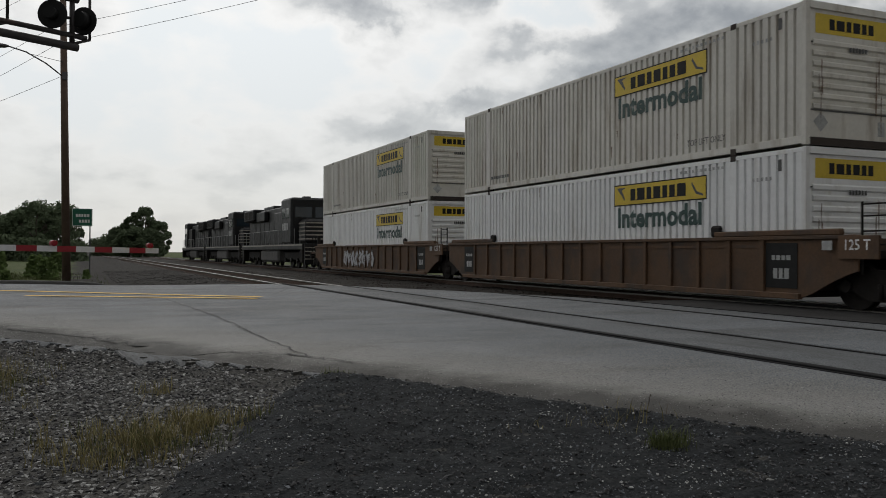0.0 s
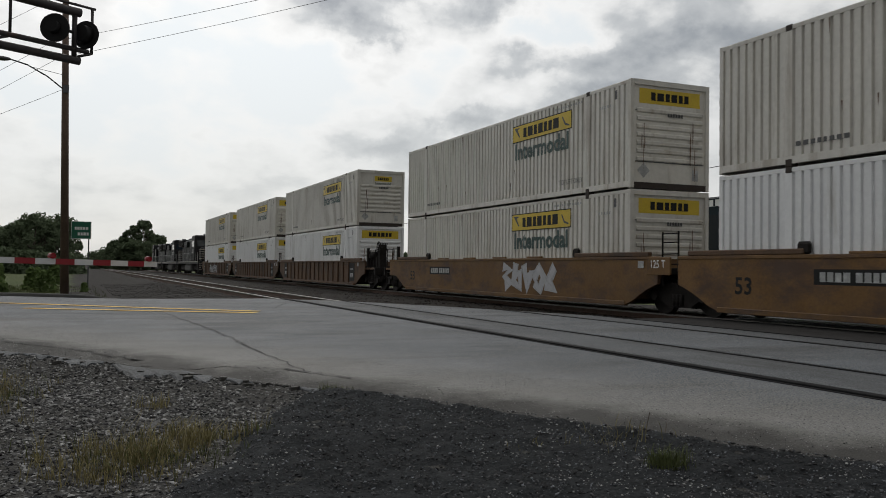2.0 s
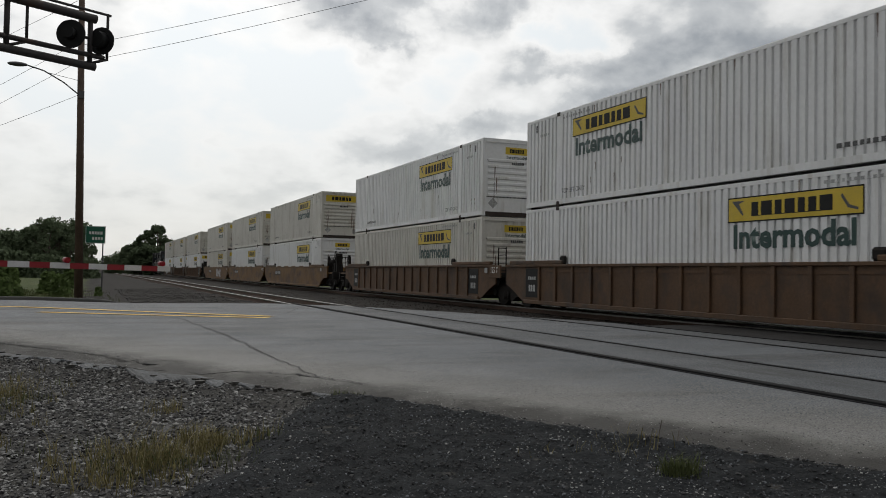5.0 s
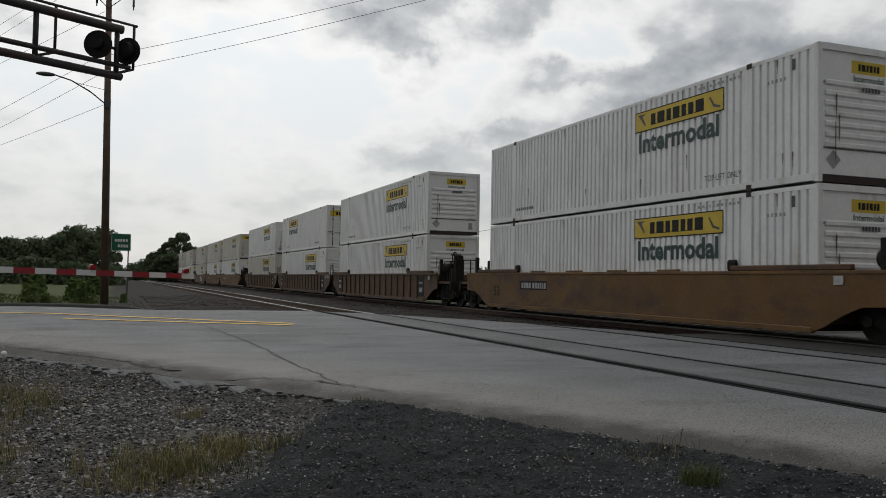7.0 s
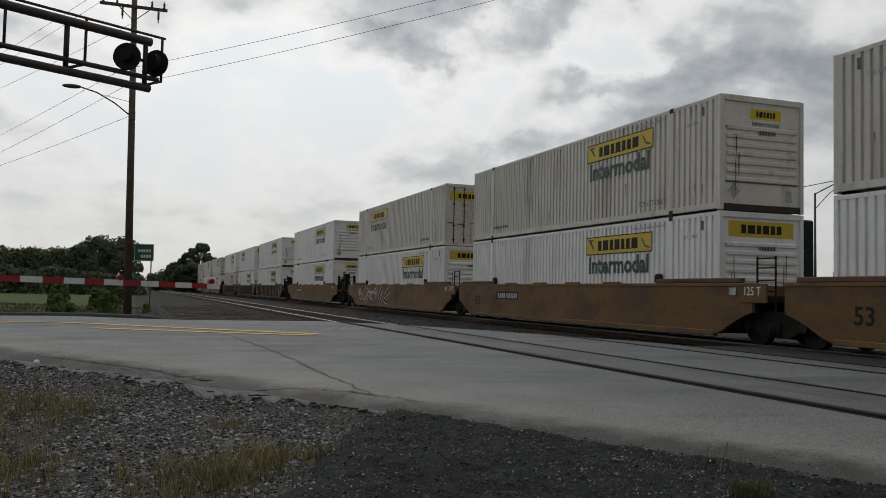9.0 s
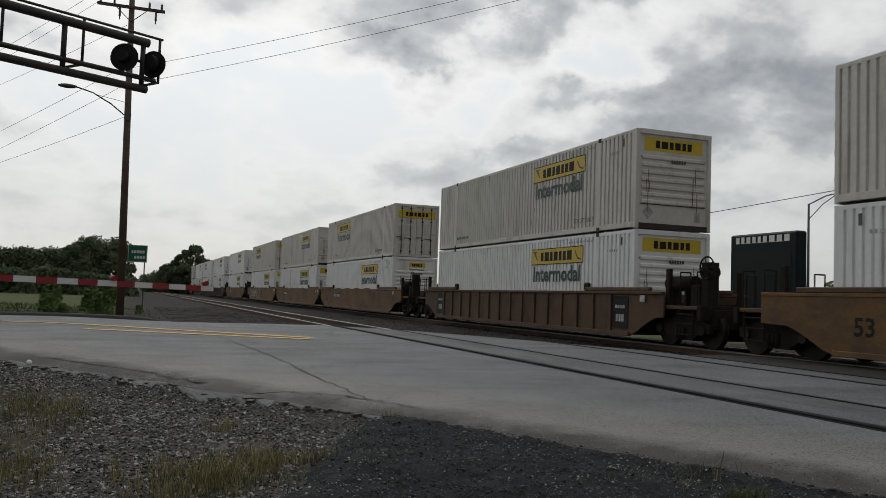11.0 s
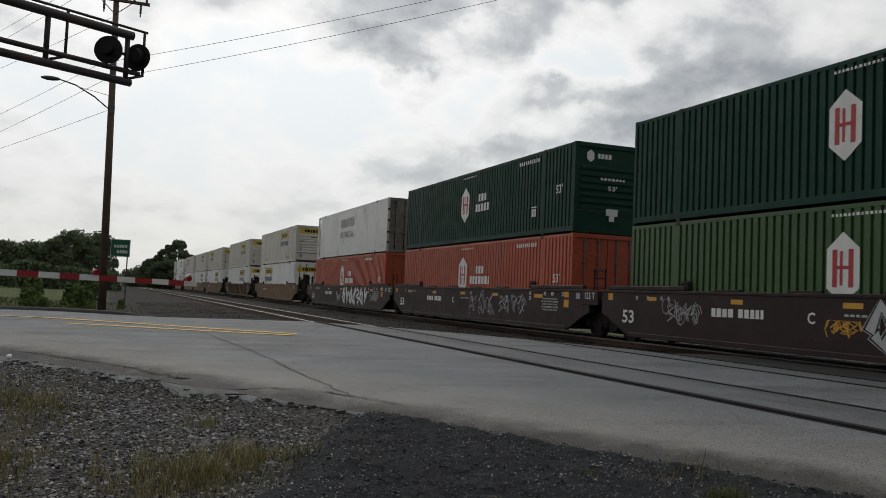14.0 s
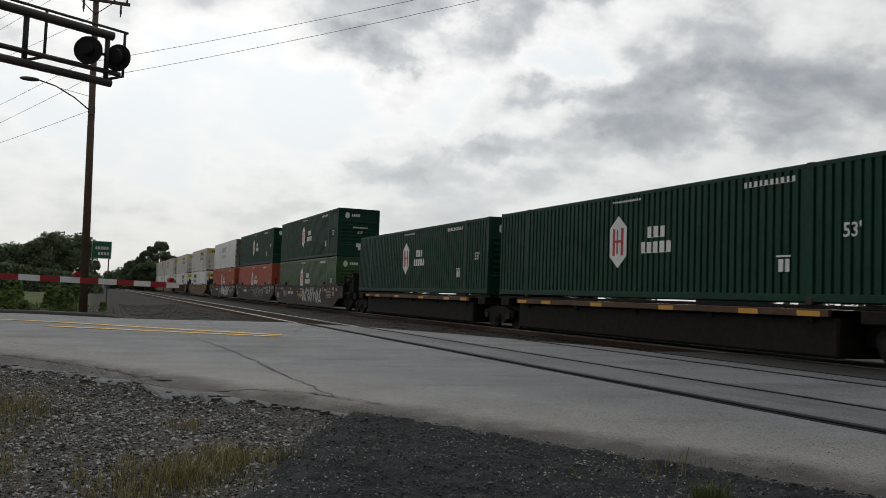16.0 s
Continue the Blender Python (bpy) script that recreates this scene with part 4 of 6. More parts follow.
def container(style, sign="big"):
    """A 53 foot box with its nose towards -y and its doors towards +y; z = 0 is its underside."""
    paint = {"white": "white", "cream": "cream", "green": "green", "olive": "olive", "orange": "orange", "reefer": "reefer"}[style]
    label = {"white": "white corrugated steel freight container with yellow sign", "cream": "cream weathered corrugated freight container with yellow sign", "green": "dark green corrugated freight container with white badge",
             "olive": "leaf green corrugated freight container with white badge", "orange": "orange corrugated freight container with white badge",
             "reefer": "smooth grey-white refrigerated container with faded lettering"}[style]
    c = tagged(new("freight_container"), label, "container", group="containers on the train")
    h, w, x = CL / 2, CW / 2, CW / 2
    n = -h + (0.95 if style == "reefer" else 0.0)      # y of the nose wall
    part("core", bx(-x + 0.06, x - 0.06, n + 0.08, h - 0.08, 0.08, CH - 0.06), paint, c)
    part("roof", bx(-x + 0.01, x - 0.01, n + 0.02, h - 0.02, CH - 0.06, CH - 0.012), paint, c)
    post = 6.04
    for s in (-1, 1):
        if style == "reefer":
            part("side_panel", bx(min(s * (x - 0.055), s * (x - 0.006)), max(s * (x - 0.055), s * (x - 0.006)), n + 0.12, h - 0.12, 0.2, CH - 0.1), paint, c)
            bm = bmesh.new()
            for i in range(40):
                yy = n + 0.35 + i * 0.375
                box(bm, min(s * (x - 0.01), s * (x - 0.003)), max(s * (x - 0.01), s * (x - 0.003)), yy, yy + 0.02, 0.2, CH - 0.1)
            part("seam", bm, paint, c)
        else:
            for y0, y1 in ((-h + 0.10, -post - 0.09), (-post + 0.09, post - 0.09), (post + 0.09, h - 0.10)):
                part("side_panel", corrugated(s, x - 0.004, y0, y1, 0.17, CH - 0.10), paint, c)
        bm = bmesh.new()
        box(bm, min(s * (x - 0.06), s * x), max(s * (x - 0.06), s * x), n + 0.05, h - 0.05, CH - 0.11, CH - 0.02, bev=0.008)
        part("top_rail", bm, paint, c)
        bm = bmesh.new()
        box(bm, min(s * (x - 0.06), s * x), max(s * (x - 0.06), s * x), n + 0.05, h - 0.05, 0.03, 0.19, bev=0.008)
        part("bottom_rail", bm, paint, c)
        for y in (-post, post):
            part("stacking_post", bx(min(s * (x - 0.07), s * (x + 0.001)), max(s * (x - 0.07), s * (x + 0.001)), y - 0.09, y + 0.09, 0.19, CH - 0.11), paint, c)
            for z, tall in ((-0.028, 0.158), (CH - 0.13, 0.13)):
                part("corner_casting", bx(min(s * (x - 0.17), s * (x + 0.008)), max(s * (x - 0.17), s * (x + 0.008)), y - 0.09, y + 0.09, z, z + tall, bev=0.012), "soot", c, "dark steel casting")
        for y in (n, h):
            d = 0.12 if y < 0 else -0.12
            part("corner_post", bx(min(s * (x - 0.12), s * x), max(s * (x - 0.12), s * x), min(y, y + d), max(y, y + d), 0.0, CH, bev=0.01), paint, c)
    if style in ("white", "cream"):
        r = random.Random(len(sign) + len(style))
        for s in (-1, 1):
            for k in range(9):
                yy, zz, ln = r.uniform(-7.6, 7.6), r.choice((CH - 0.12, 0.7, 1.1)), r.uniform(0.15, 0.5)
                put("rust_drip", on_side(flat([[(-0.02, 0), (0.02, 0), (0.012, -ln * 0.6), (0.0, -ln), (-0.01, -ln * 0.5)]]), s, s * (x + 0.003), yy, zz), "drip", c, "brown rust drip")
    # nose: pressed horizontal ribs
    plain = style == "reefer"
    part("nose_sheet", bx(-x + 0.12, x - 0.12, n + 0.05, n + 0.09, 0.12, CH - 0.1), paint, c)
    part("nose_sill", bx(-x + 0.12, x - 0.12, n, n + 0.09, 0.0, 0.16), "soot" if style in ("white", "cream") else paint, c, "sooty end sill")
    part("nose_header", bx(-x + 0.12, x - 0.12, n, n + 0.09, CH - 0.14, CH), paint, c)
    if plain:
        bm = bmesh.new()
        for s in (-1, 1):
            box(bm, s * 1.2 - 0.05, s * 1.2 + 0.05, -h, -h + 0.1, 0.0, CH)
            tube(bm, [(s * 1.2, -h + 0.05, 0.1), (s * 1.2, n, 1.4), (s * 1.2, -h + 0.05, CH - 0.1)], 0.035, 6)
            box(bm, s * 1.2 - 0.05, s * 1.2 + 0.05, -h + 0.05, n, CH - 0.1, CH)
            box(bm, s * 1.2 - 0.05, s * 1.2 + 0.05, -h + 0.05, n, 0.0, 0.1)
        box(bm, -1.2, 1.2, -h, -h + 0.1, CH - 0.1, CH)
        box(bm, -1.2, 1.2, -h, -h + 0.1, 0, 0.1)
        part("nose_frame", bm, "white", c, "white open tubular frame")
        part("cooling_unit", bx(-0.85, 0.85, n - 0.5, n + 0.03, 0.9, 2.5, bev=0.05), "door_dirty", c, "grey cooling unit")
    else:
        for i in range(7):
            z = 0.78 + i * 0.215
            if z > CH - 0.75:
                continue
            bm = bmesh.new()
            prism(bm, [(-h + 0.05, z - 0.07), (-h + 0.012, z - 0.035), (-h + 0.012, z + 0.035), (-h + 0.05, z + 0.07)], -x + 0.22, x - 0.22)
            part("nose_rib", bm, paint, c)
        bm = bmesh.new()
        for z0 in (0.70, CH - 0.82):
            box(bm, -x + 0.18, x - 0.18, -h + 0.03, -h + 0.05, z0, z0 + 0.025)
        part("nose_joint", bm, "letter_dark", c, "dark joint line")
    # doors
    dp = "door_dirty" if plain else paint
    for s in (-1, 1):
        x0, x1 = (0.012, x - 0.12) if s > 0 else (-x + 0.12, -0.012)
        d = part("door", bx(x0, x1, h - 0.09, h - 0.04, 0.16, CH - 0.14, bev=0.01), dp, c, "hinged steel door")
        for q in (0.28, 0.72):
            xx = x0 + (x1 - x0) * q
            bm = bmesh.new()
            cyl(bm, (xx, h - 0.015, 0.08), (xx, h - 0.015, CH - 0.08), 0.02, 8)
            for zz in (0.25, 0.9, 1.9, 2.6):
                box(bm, xx - 0.05, xx + 0.05, h - 0.045, h - 0.005, zz, zz + 0.06)
            part("lock_rod", bm, "soot" if plain or style in ("white", "cream") else "steel", d, "lock rod with brackets")
            part("handle", bx(xx - 0.02, xx + 0.36, h - 0.02, h + 0.005, 0.95 + 0.12 * q, 0.99 + 0.12 * q), "steel", d, "lever handle")
        for zz in (0.45, 1.0, 1.6, 2.2):
            part("hinge", bx(min(s * (x - 0.12), s * (x - 0.01)), max(s * (x - 0.12), s * (x - 0.01)), h - 0.02, h + 0.012, zz, zz + 0.11), "soot" if plain else dp, d)
        if not plain:
            for zz in (0.7, 1.2, 1.7, 2.2):
                part("door_rib", bx(x0 + 0.08, x1 - 0.08, h - 0.04, h - 0.022, zz, zz + 0.09), dp, d)
    part("door_sill", bx(-x + 0.12, x - 0.12, h - 0.09, h, 0.0, 0.155), dp, c)
    part("door_header", bx(-x + 0.12, x - 0.12, h - 0.09, h, CH - 0.135, CH), dp, c)
    # marks on the sides
    for s in (-1, 1):
        if style in ("white", "cream"):
            trade_sign(s, x + 0.004, -3.37, 2.26, c)
            put("lettering", on_side(words("Intermodal", 3.30, 0.54, 0.032), s, s * (x + 0.004), -3.37, 1.66), "letter_green", c, "dark green lettering")
            put("lettering", on_side(words("TOP LIFT ONLY", 1.3, 0.15), s, s * (x + 0.004), -5.15, 0.42), "letter_dark", c, "small dark stencil")
            put("stencil", on_side(bars(11, 1.5, 0.07, 2, 0.8), s, s * (x + 0.004), -5.0, 2.66), "letter_grey", c, "small dark bars")
            put("stencil", on_side(bars(5, 0.55, 0.08, 4, 0.8), s, s * (x + 0.004), -6.9, 2.3), "letter_grey", c, "small dark bars")
            put("stencil", on_side(bars(8, 1.3, 0.10, 6, 0.5), s, s * (x + 0.004), 5.2, 0.42), "letter_dark", c, "small dark bars")
            put("vent", on_side(flat([rect(-0.05, 0.05, -0.12, 0.12)]), s, s * (x + 0.004), -7.4, 2.55), "letter_dark", c, "small dark vent")
        elif style == "reefer":
            put("faded_wordmark", on_side(bars(9, 3.1, 0.55, 4, 0.22), s, s * (x + 0.004), -0.05, 2.05), "letter_grey", c, "faded grey bars")
            put("lettering", on_side(words("INTERMODAL", 3.1, 0.42, 0.03), s, s * (x + 0.004), -0.05, 1.32), "letter_grey", c, "faded grey lettering")
            put("lettering", on_side(words("53", 0.3, 0.2, 0.01), s, s * (x + 0.004), s * 7.4, 0.35), "letter_dark", c, "small dark numerals")
        else:
            up = 1.55 if style == "green" else 1.6
            emblem(s, x + 0.004, -s * 0.75, up, 1.45 if style != "orange" else 1.5, c, "orange" if style == "orange" else "red_mark")
            yy = -0.95 if s < 0 else 0.95
            wordmark(s, x + 0.004, yy, up - 0.02, c, extra=2 if style == "orange" else 0)
            put("lettering", on_side(words("53'", 0.42, 0.30, 0.015), s, s * (x + 0.004), s * 7.1, 1.45), "letter_white", c, "white numerals")
            put("stencil", on_side(bars(10, 1.5, 0.13, 7, 0.8), s, s * (x + 0.004), s * 4.9, 2.6), "letter_white", c, "white bars")
            put("stencil", on_side(bars(13, 1.3, 0.06, 9, 0.8), s, s * (x + 0.004), s * -0.4, 2.66), "letter_white", c, "small white bars")
            if style != "orange":
                put("stencil", on_side(flat([rect(-0.2, 0.2, 0.16, 0.2), rect(-0.14, 0.0, -0.15, 0.12), rect(0.05, 0.17, -0.15, 0.12)]), s, s * (x + 0.004), s * 5.35, 0.8), "letter_white", c, "white stencil mark")
    # marks on the nose
    zt = CH - 0.42
    if style in ("white", "cream"):
        ww = 2.0 if sign == "big" else 0.95
        hh = 0.40 if sign == "big" else 0.27
        put("nose_sign", on_rear(flat([rect(-ww / 2, ww / 2, -hh / 2, hh / 2)]), 0.12 * (sign != "big"), -h + 0.046, zt), "yellow_sign", c, "yellow panel")
        put("nose_inscription", on_rear(bars(6, ww * 0.62, hh * 0.55, 8, 0.3), 0.12 * (sign != "big"), -h + 0.043, zt), "black", c, "dark bars")
        if sign != "big":
            put("lettering", on_rear(words("Intermodal", 0.85, 0.13, 0.02), 0.12, -h + 0.046, zt - 0.24), "letter_green", c, "small dark green lettering")
        put("nose_stencil", on_rear(bars(6, 0.5, 0.1, 5, 0.4), 0.15, -h + 0.010, 1.99), "letter_dark", c, "small dark bars")
        put("nose_placard", on_rear(flat([[(0, 0.2), (-0.2, 0), (0, -0.2), (0.2, 0)]]), -0.85, -h + 0.045, 0.48), "letter_grey", c, "faded diamond placard")
        put("nose_plate", on_rear(flat([rect(-0.1, 0.1, -0.15, 0.15)]), 0.85, -h + 0.045, 0.42), "letter_grey", c, "grey plate")
        r = random.Random(7 if sign == "big" else 8)
        for x0 in ((-0.85, 0.72) if sign == "big" else (-0.75,)):
            for k in range(4):
                xx, top, ln, ww2 = x0 + r.uniform(-0.09, 0.09), r.uniform(1.1, 1.9), r.uniform(0.4, 1.0), r.uniform(0.010, 0.026)
                put("rust_streak", on_rear(flat([[(xx - ww2 * 0.4, top), (xx + ww2, top - 0.05), (xx + ww2 * 0.8, top - ln * 0.6), (xx, top - ln), (xx - ww2, top - ln * 0.7), (xx - ww2 * 0.9, top - 0.12)]]), 0, -h + 0.009 - 0.0004 * k, 0.0),
                    "drip" if sign == "big" else "pole", c, "brown rust streak")
    elif style != "reefer":
        hexa = [(0, 0.2), (-0.13, 0.1), (-0.13, -0.1), (0, -0.2), (0.13, -0.1), (0.13, 0.1)]
        put("nose_badge", on_rear(flat([hexa]), -0.72, -h + 0.046, CH - 0.42), "letter_white", c, "white badge")
        put("nose_inscription", on_rear(bars(4, 0.5, 0.16, 3), -0.2, -h + 0.046, CH - 0.4), "letter_white", c, "white bars")
        put("nose_stencil", on_rear(bars(7, 0.9, 0.08, 13, 0.4), 0.1, -h + 0.010, 1.75), "letter_white", c, "white bars")
        put("lettering", on_rear(words("53'", 0.34, 0.16, 0.012), 0.1, -h + 0.010, 1.46), "letter_white", c, "white numerals")
        put("nose_label", on_rear(flat([rect(-0.22, 0.22, -0.02, 0.2), rect(-0.1, 0.1, -0.2, -0.02)]), 0.1, -h + 0.008, 0.6), "letter_white", c, "white label")
    if sign == "doors_signed" or style in ("white", "cream"):
        flip = Matrix.Translation((0, h - 0.016, CH - 0.55)) @ pose(0, 0, 0, 0, 0, 180)
        me = on_rear(flat([rect(-1.05, 1.05, -0.2, 0.2)]), 0, 0, 0)
        me.transform(flip)
        put("door_sign", me, "yellow_sign", c, "yellow panel across the doors")
        me = on_rear(bars(6, 1.3, 0.22, 8, 0.3), 0, -0.004, 0)
        me.transform(flip)
        put("door_inscription", me, "black", c, "dark bars")
    return c


# ---- running gear and cars ----
def truck(parent, y):
    """A two-axle truck under a car."""
    t = part("truck_bolster", bx(-1.0, 1.0, y - 0.22, y + 0.22, 0.42, 0.72, bev=0.03), "grime", parent, "grimy cast truck bolster")
    for s in (-1, 1):
        bm = bmesh.new()
        x0, x1 = (s * 1.06, s * 0.94) if s < 0 else (s * 0.94, s * 1.06)
        prism(bm, [(y - 1.15, 0.62), (y - 1.15, 0.40), (y - 0.75, 0.38), (y - 0.42, 0.20), (y + 0.42, 0.20), (y + 0.75, 0.38), (y + 1.15, 0.40), (y + 1.15, 0.62), (y + 0.5, 0.78), (y - 0.5, 0.78)], x0, x1)
        part("side_frame", bm, "grime", t, "cast side frame")
        bm = bmesh.new()
        for k in (-0.13, 0, 0.13):
            cyl(bm, (s * 1.08, y + k, 0.24), (s * 1.08, y + k, 0.52), 0.055, 8)
        part("springs", bm, "grime", t, "coil springs")
    part("brake_gear", bx(-0.86, 0.86, y - 0.4, y + 0.4, 0.18, 0.42, bev=0.03), "grime", t, "brake beams and rods")
    for k in (-0.89, 0.89):
        bm = bmesh.new()
        cyl(bm, (-0.95, y + k, 0.46), (0.95, y + k, 0.46), 0.085, 8)
        for s in (-1, 1):
            cyl(bm, (s * 0.655, y + k, 0.46), (s * 0.785, y + k, 0.46), 0.46, 24)
            cyl(bm, (s * 0.64, y + k, 0.46), (s * 0.66, y + k, 0.46), 0.49, 24)
            cyl(bm, (s * 1.06, y + k, 0.46), (s * 1.12, y + k, 0.46), 0.12, 10)
        part("wheelset", bm, "wheel", t, "worn steel wheelset")
    return t


def end_fittings(car, d, paint, brake):
    """Draft gear, platform, grab irons and hand brake at one outer end; d = 1 front, -1 rear."""
    def b(x0, x1, y0, y1, z0, z1):
        return bx(x0, x1, min(d * y0, d * y1), max(d * y0, d * y1), z0, z1, bev=0.012)
    part("end_platform", b(-1.25, 1.25, 9.2, 11.05, 0.98, 1.08), paint, car, "steel end platform")
    part("end_sill", b(-1.3, 1.3, 10.95, 11.1, 0.72, 1.1), "grime", car)
    part("centre_sill", b(-0.95, 0.95, 8.9, 11.2, 0.50, 1.0), "grime", car)
    part("coupler", b(-0.13, 0.13, 11.1, 11.72, 0.74, 0.98), "grime", car, "steel knuckle coupler")
    for s in (-1, 1):
        bm = bmesh.new()
        for y in (10.15, 10.85):
            tube(bm, [(s * 1.22, d * y, 0.55), (s * 1.22, d * y, 1.95), (s * 0.9, d * y, 1.95), (s * 0.9, d * y, 1.08)], 0.02, 5)
        part("grab_iron", bm, "grime", car, "tall grab irons")
        bm = bmesh.new()
        for y in (10.1, 10.75):
            tube(bm, [(s * 1.26, d * y, 1.0), (s * 1.26, d * y, 0.32)], 0.022, 5)
        for z in (0.34, 0.62, 0.86):
            tube(bm, [(s * 1.26, d * 10.1, z), (s * 1.26, d * 10.75, z)], 0.02, 5)
        part("step_ladder", bm, "grime", car, "steel step ladder")
        part("stanchion", b(s * 1.16 - 0.06, s * 1.16 + 0.06, 9.5, 9.66, 1.05, 2.05), "grime", car, "square steel post")
    if brake:
        bm = bmesh.new()
        box(bm, -1.06, -0.72, min(d * 10.78, d * 11.08), max(d * 10.78, d * 11.08), 1.06, 2.2, bev=0.02)
        box(bm, -1.1, -0.6, min(d * 10.4, d * 10.8), max(d * 10.4, d * 10.8), 1.06, 1.62, bev=0.03)
        cyl(bm, (-0.87, d * 10.7, 1.95), (-0.87, d * 11.1, 1.95), 0.17, 12)
        part("brake_stand", bm, "grime", car, "hand brake housing")
        bm = bmesh.new()
        ring(bm, (-1.14, d * 11.12, 2.05), (1, 0, 0), 0.28, 0.022, 20, 6)
        for k in range(5):
            a = 2 * math.pi * k / 5
            cyl(bm, (-1.14, d * 11.12, 2.05), (-1.14, d * 11.12 + 0.28 * math.cos(a), 2.05 + 0.28 * math.sin(a)), 0.016, 5)
        cyl(bm, (-1.16, d * 11.12, 2.05), (-0.95, d * 11.12, 2.05), 0.04, 8)
        part("brake_wheel", bm, "grime", car, "round hand brake wheel")
        bm = bmesh.new()
        cyl(bm, (-0.95, d * 9.35, 1.66), (-0.95, d * 10.45, 1.66), 0.2, 14)
        for yy in (9.6, 10.2):
            box(bm, -1.1, -0.8, d * yy - 0.04, d * yy + 0.04, 1.06, 1.5)
        part("air_tank", bm, "grime", car, "air reservoir")


def well_side(s, ribbed, front, rear):
    """One side of a well, with the underside swept up towards the trucks."""
    bm = bmesh.new()
    curve = [(8.0, 0.20), (8.3, 0.30), (8.6, 0.46), (8.85, 0.58), (9.1, 0.68), (9.25, 0.73)]
    poly = [(-rear, 1.40), (-rear, 0.76)] + [(-a, b) for a, b in curve[::-1]] + curve + [(front, 0.76), (front, 1.40)]
    x0, x1 = (1.30, 1.39) if not ribbed else (1.30, 1.345)
    prism(bm, poly, s * x0, s * x1)
    return bm


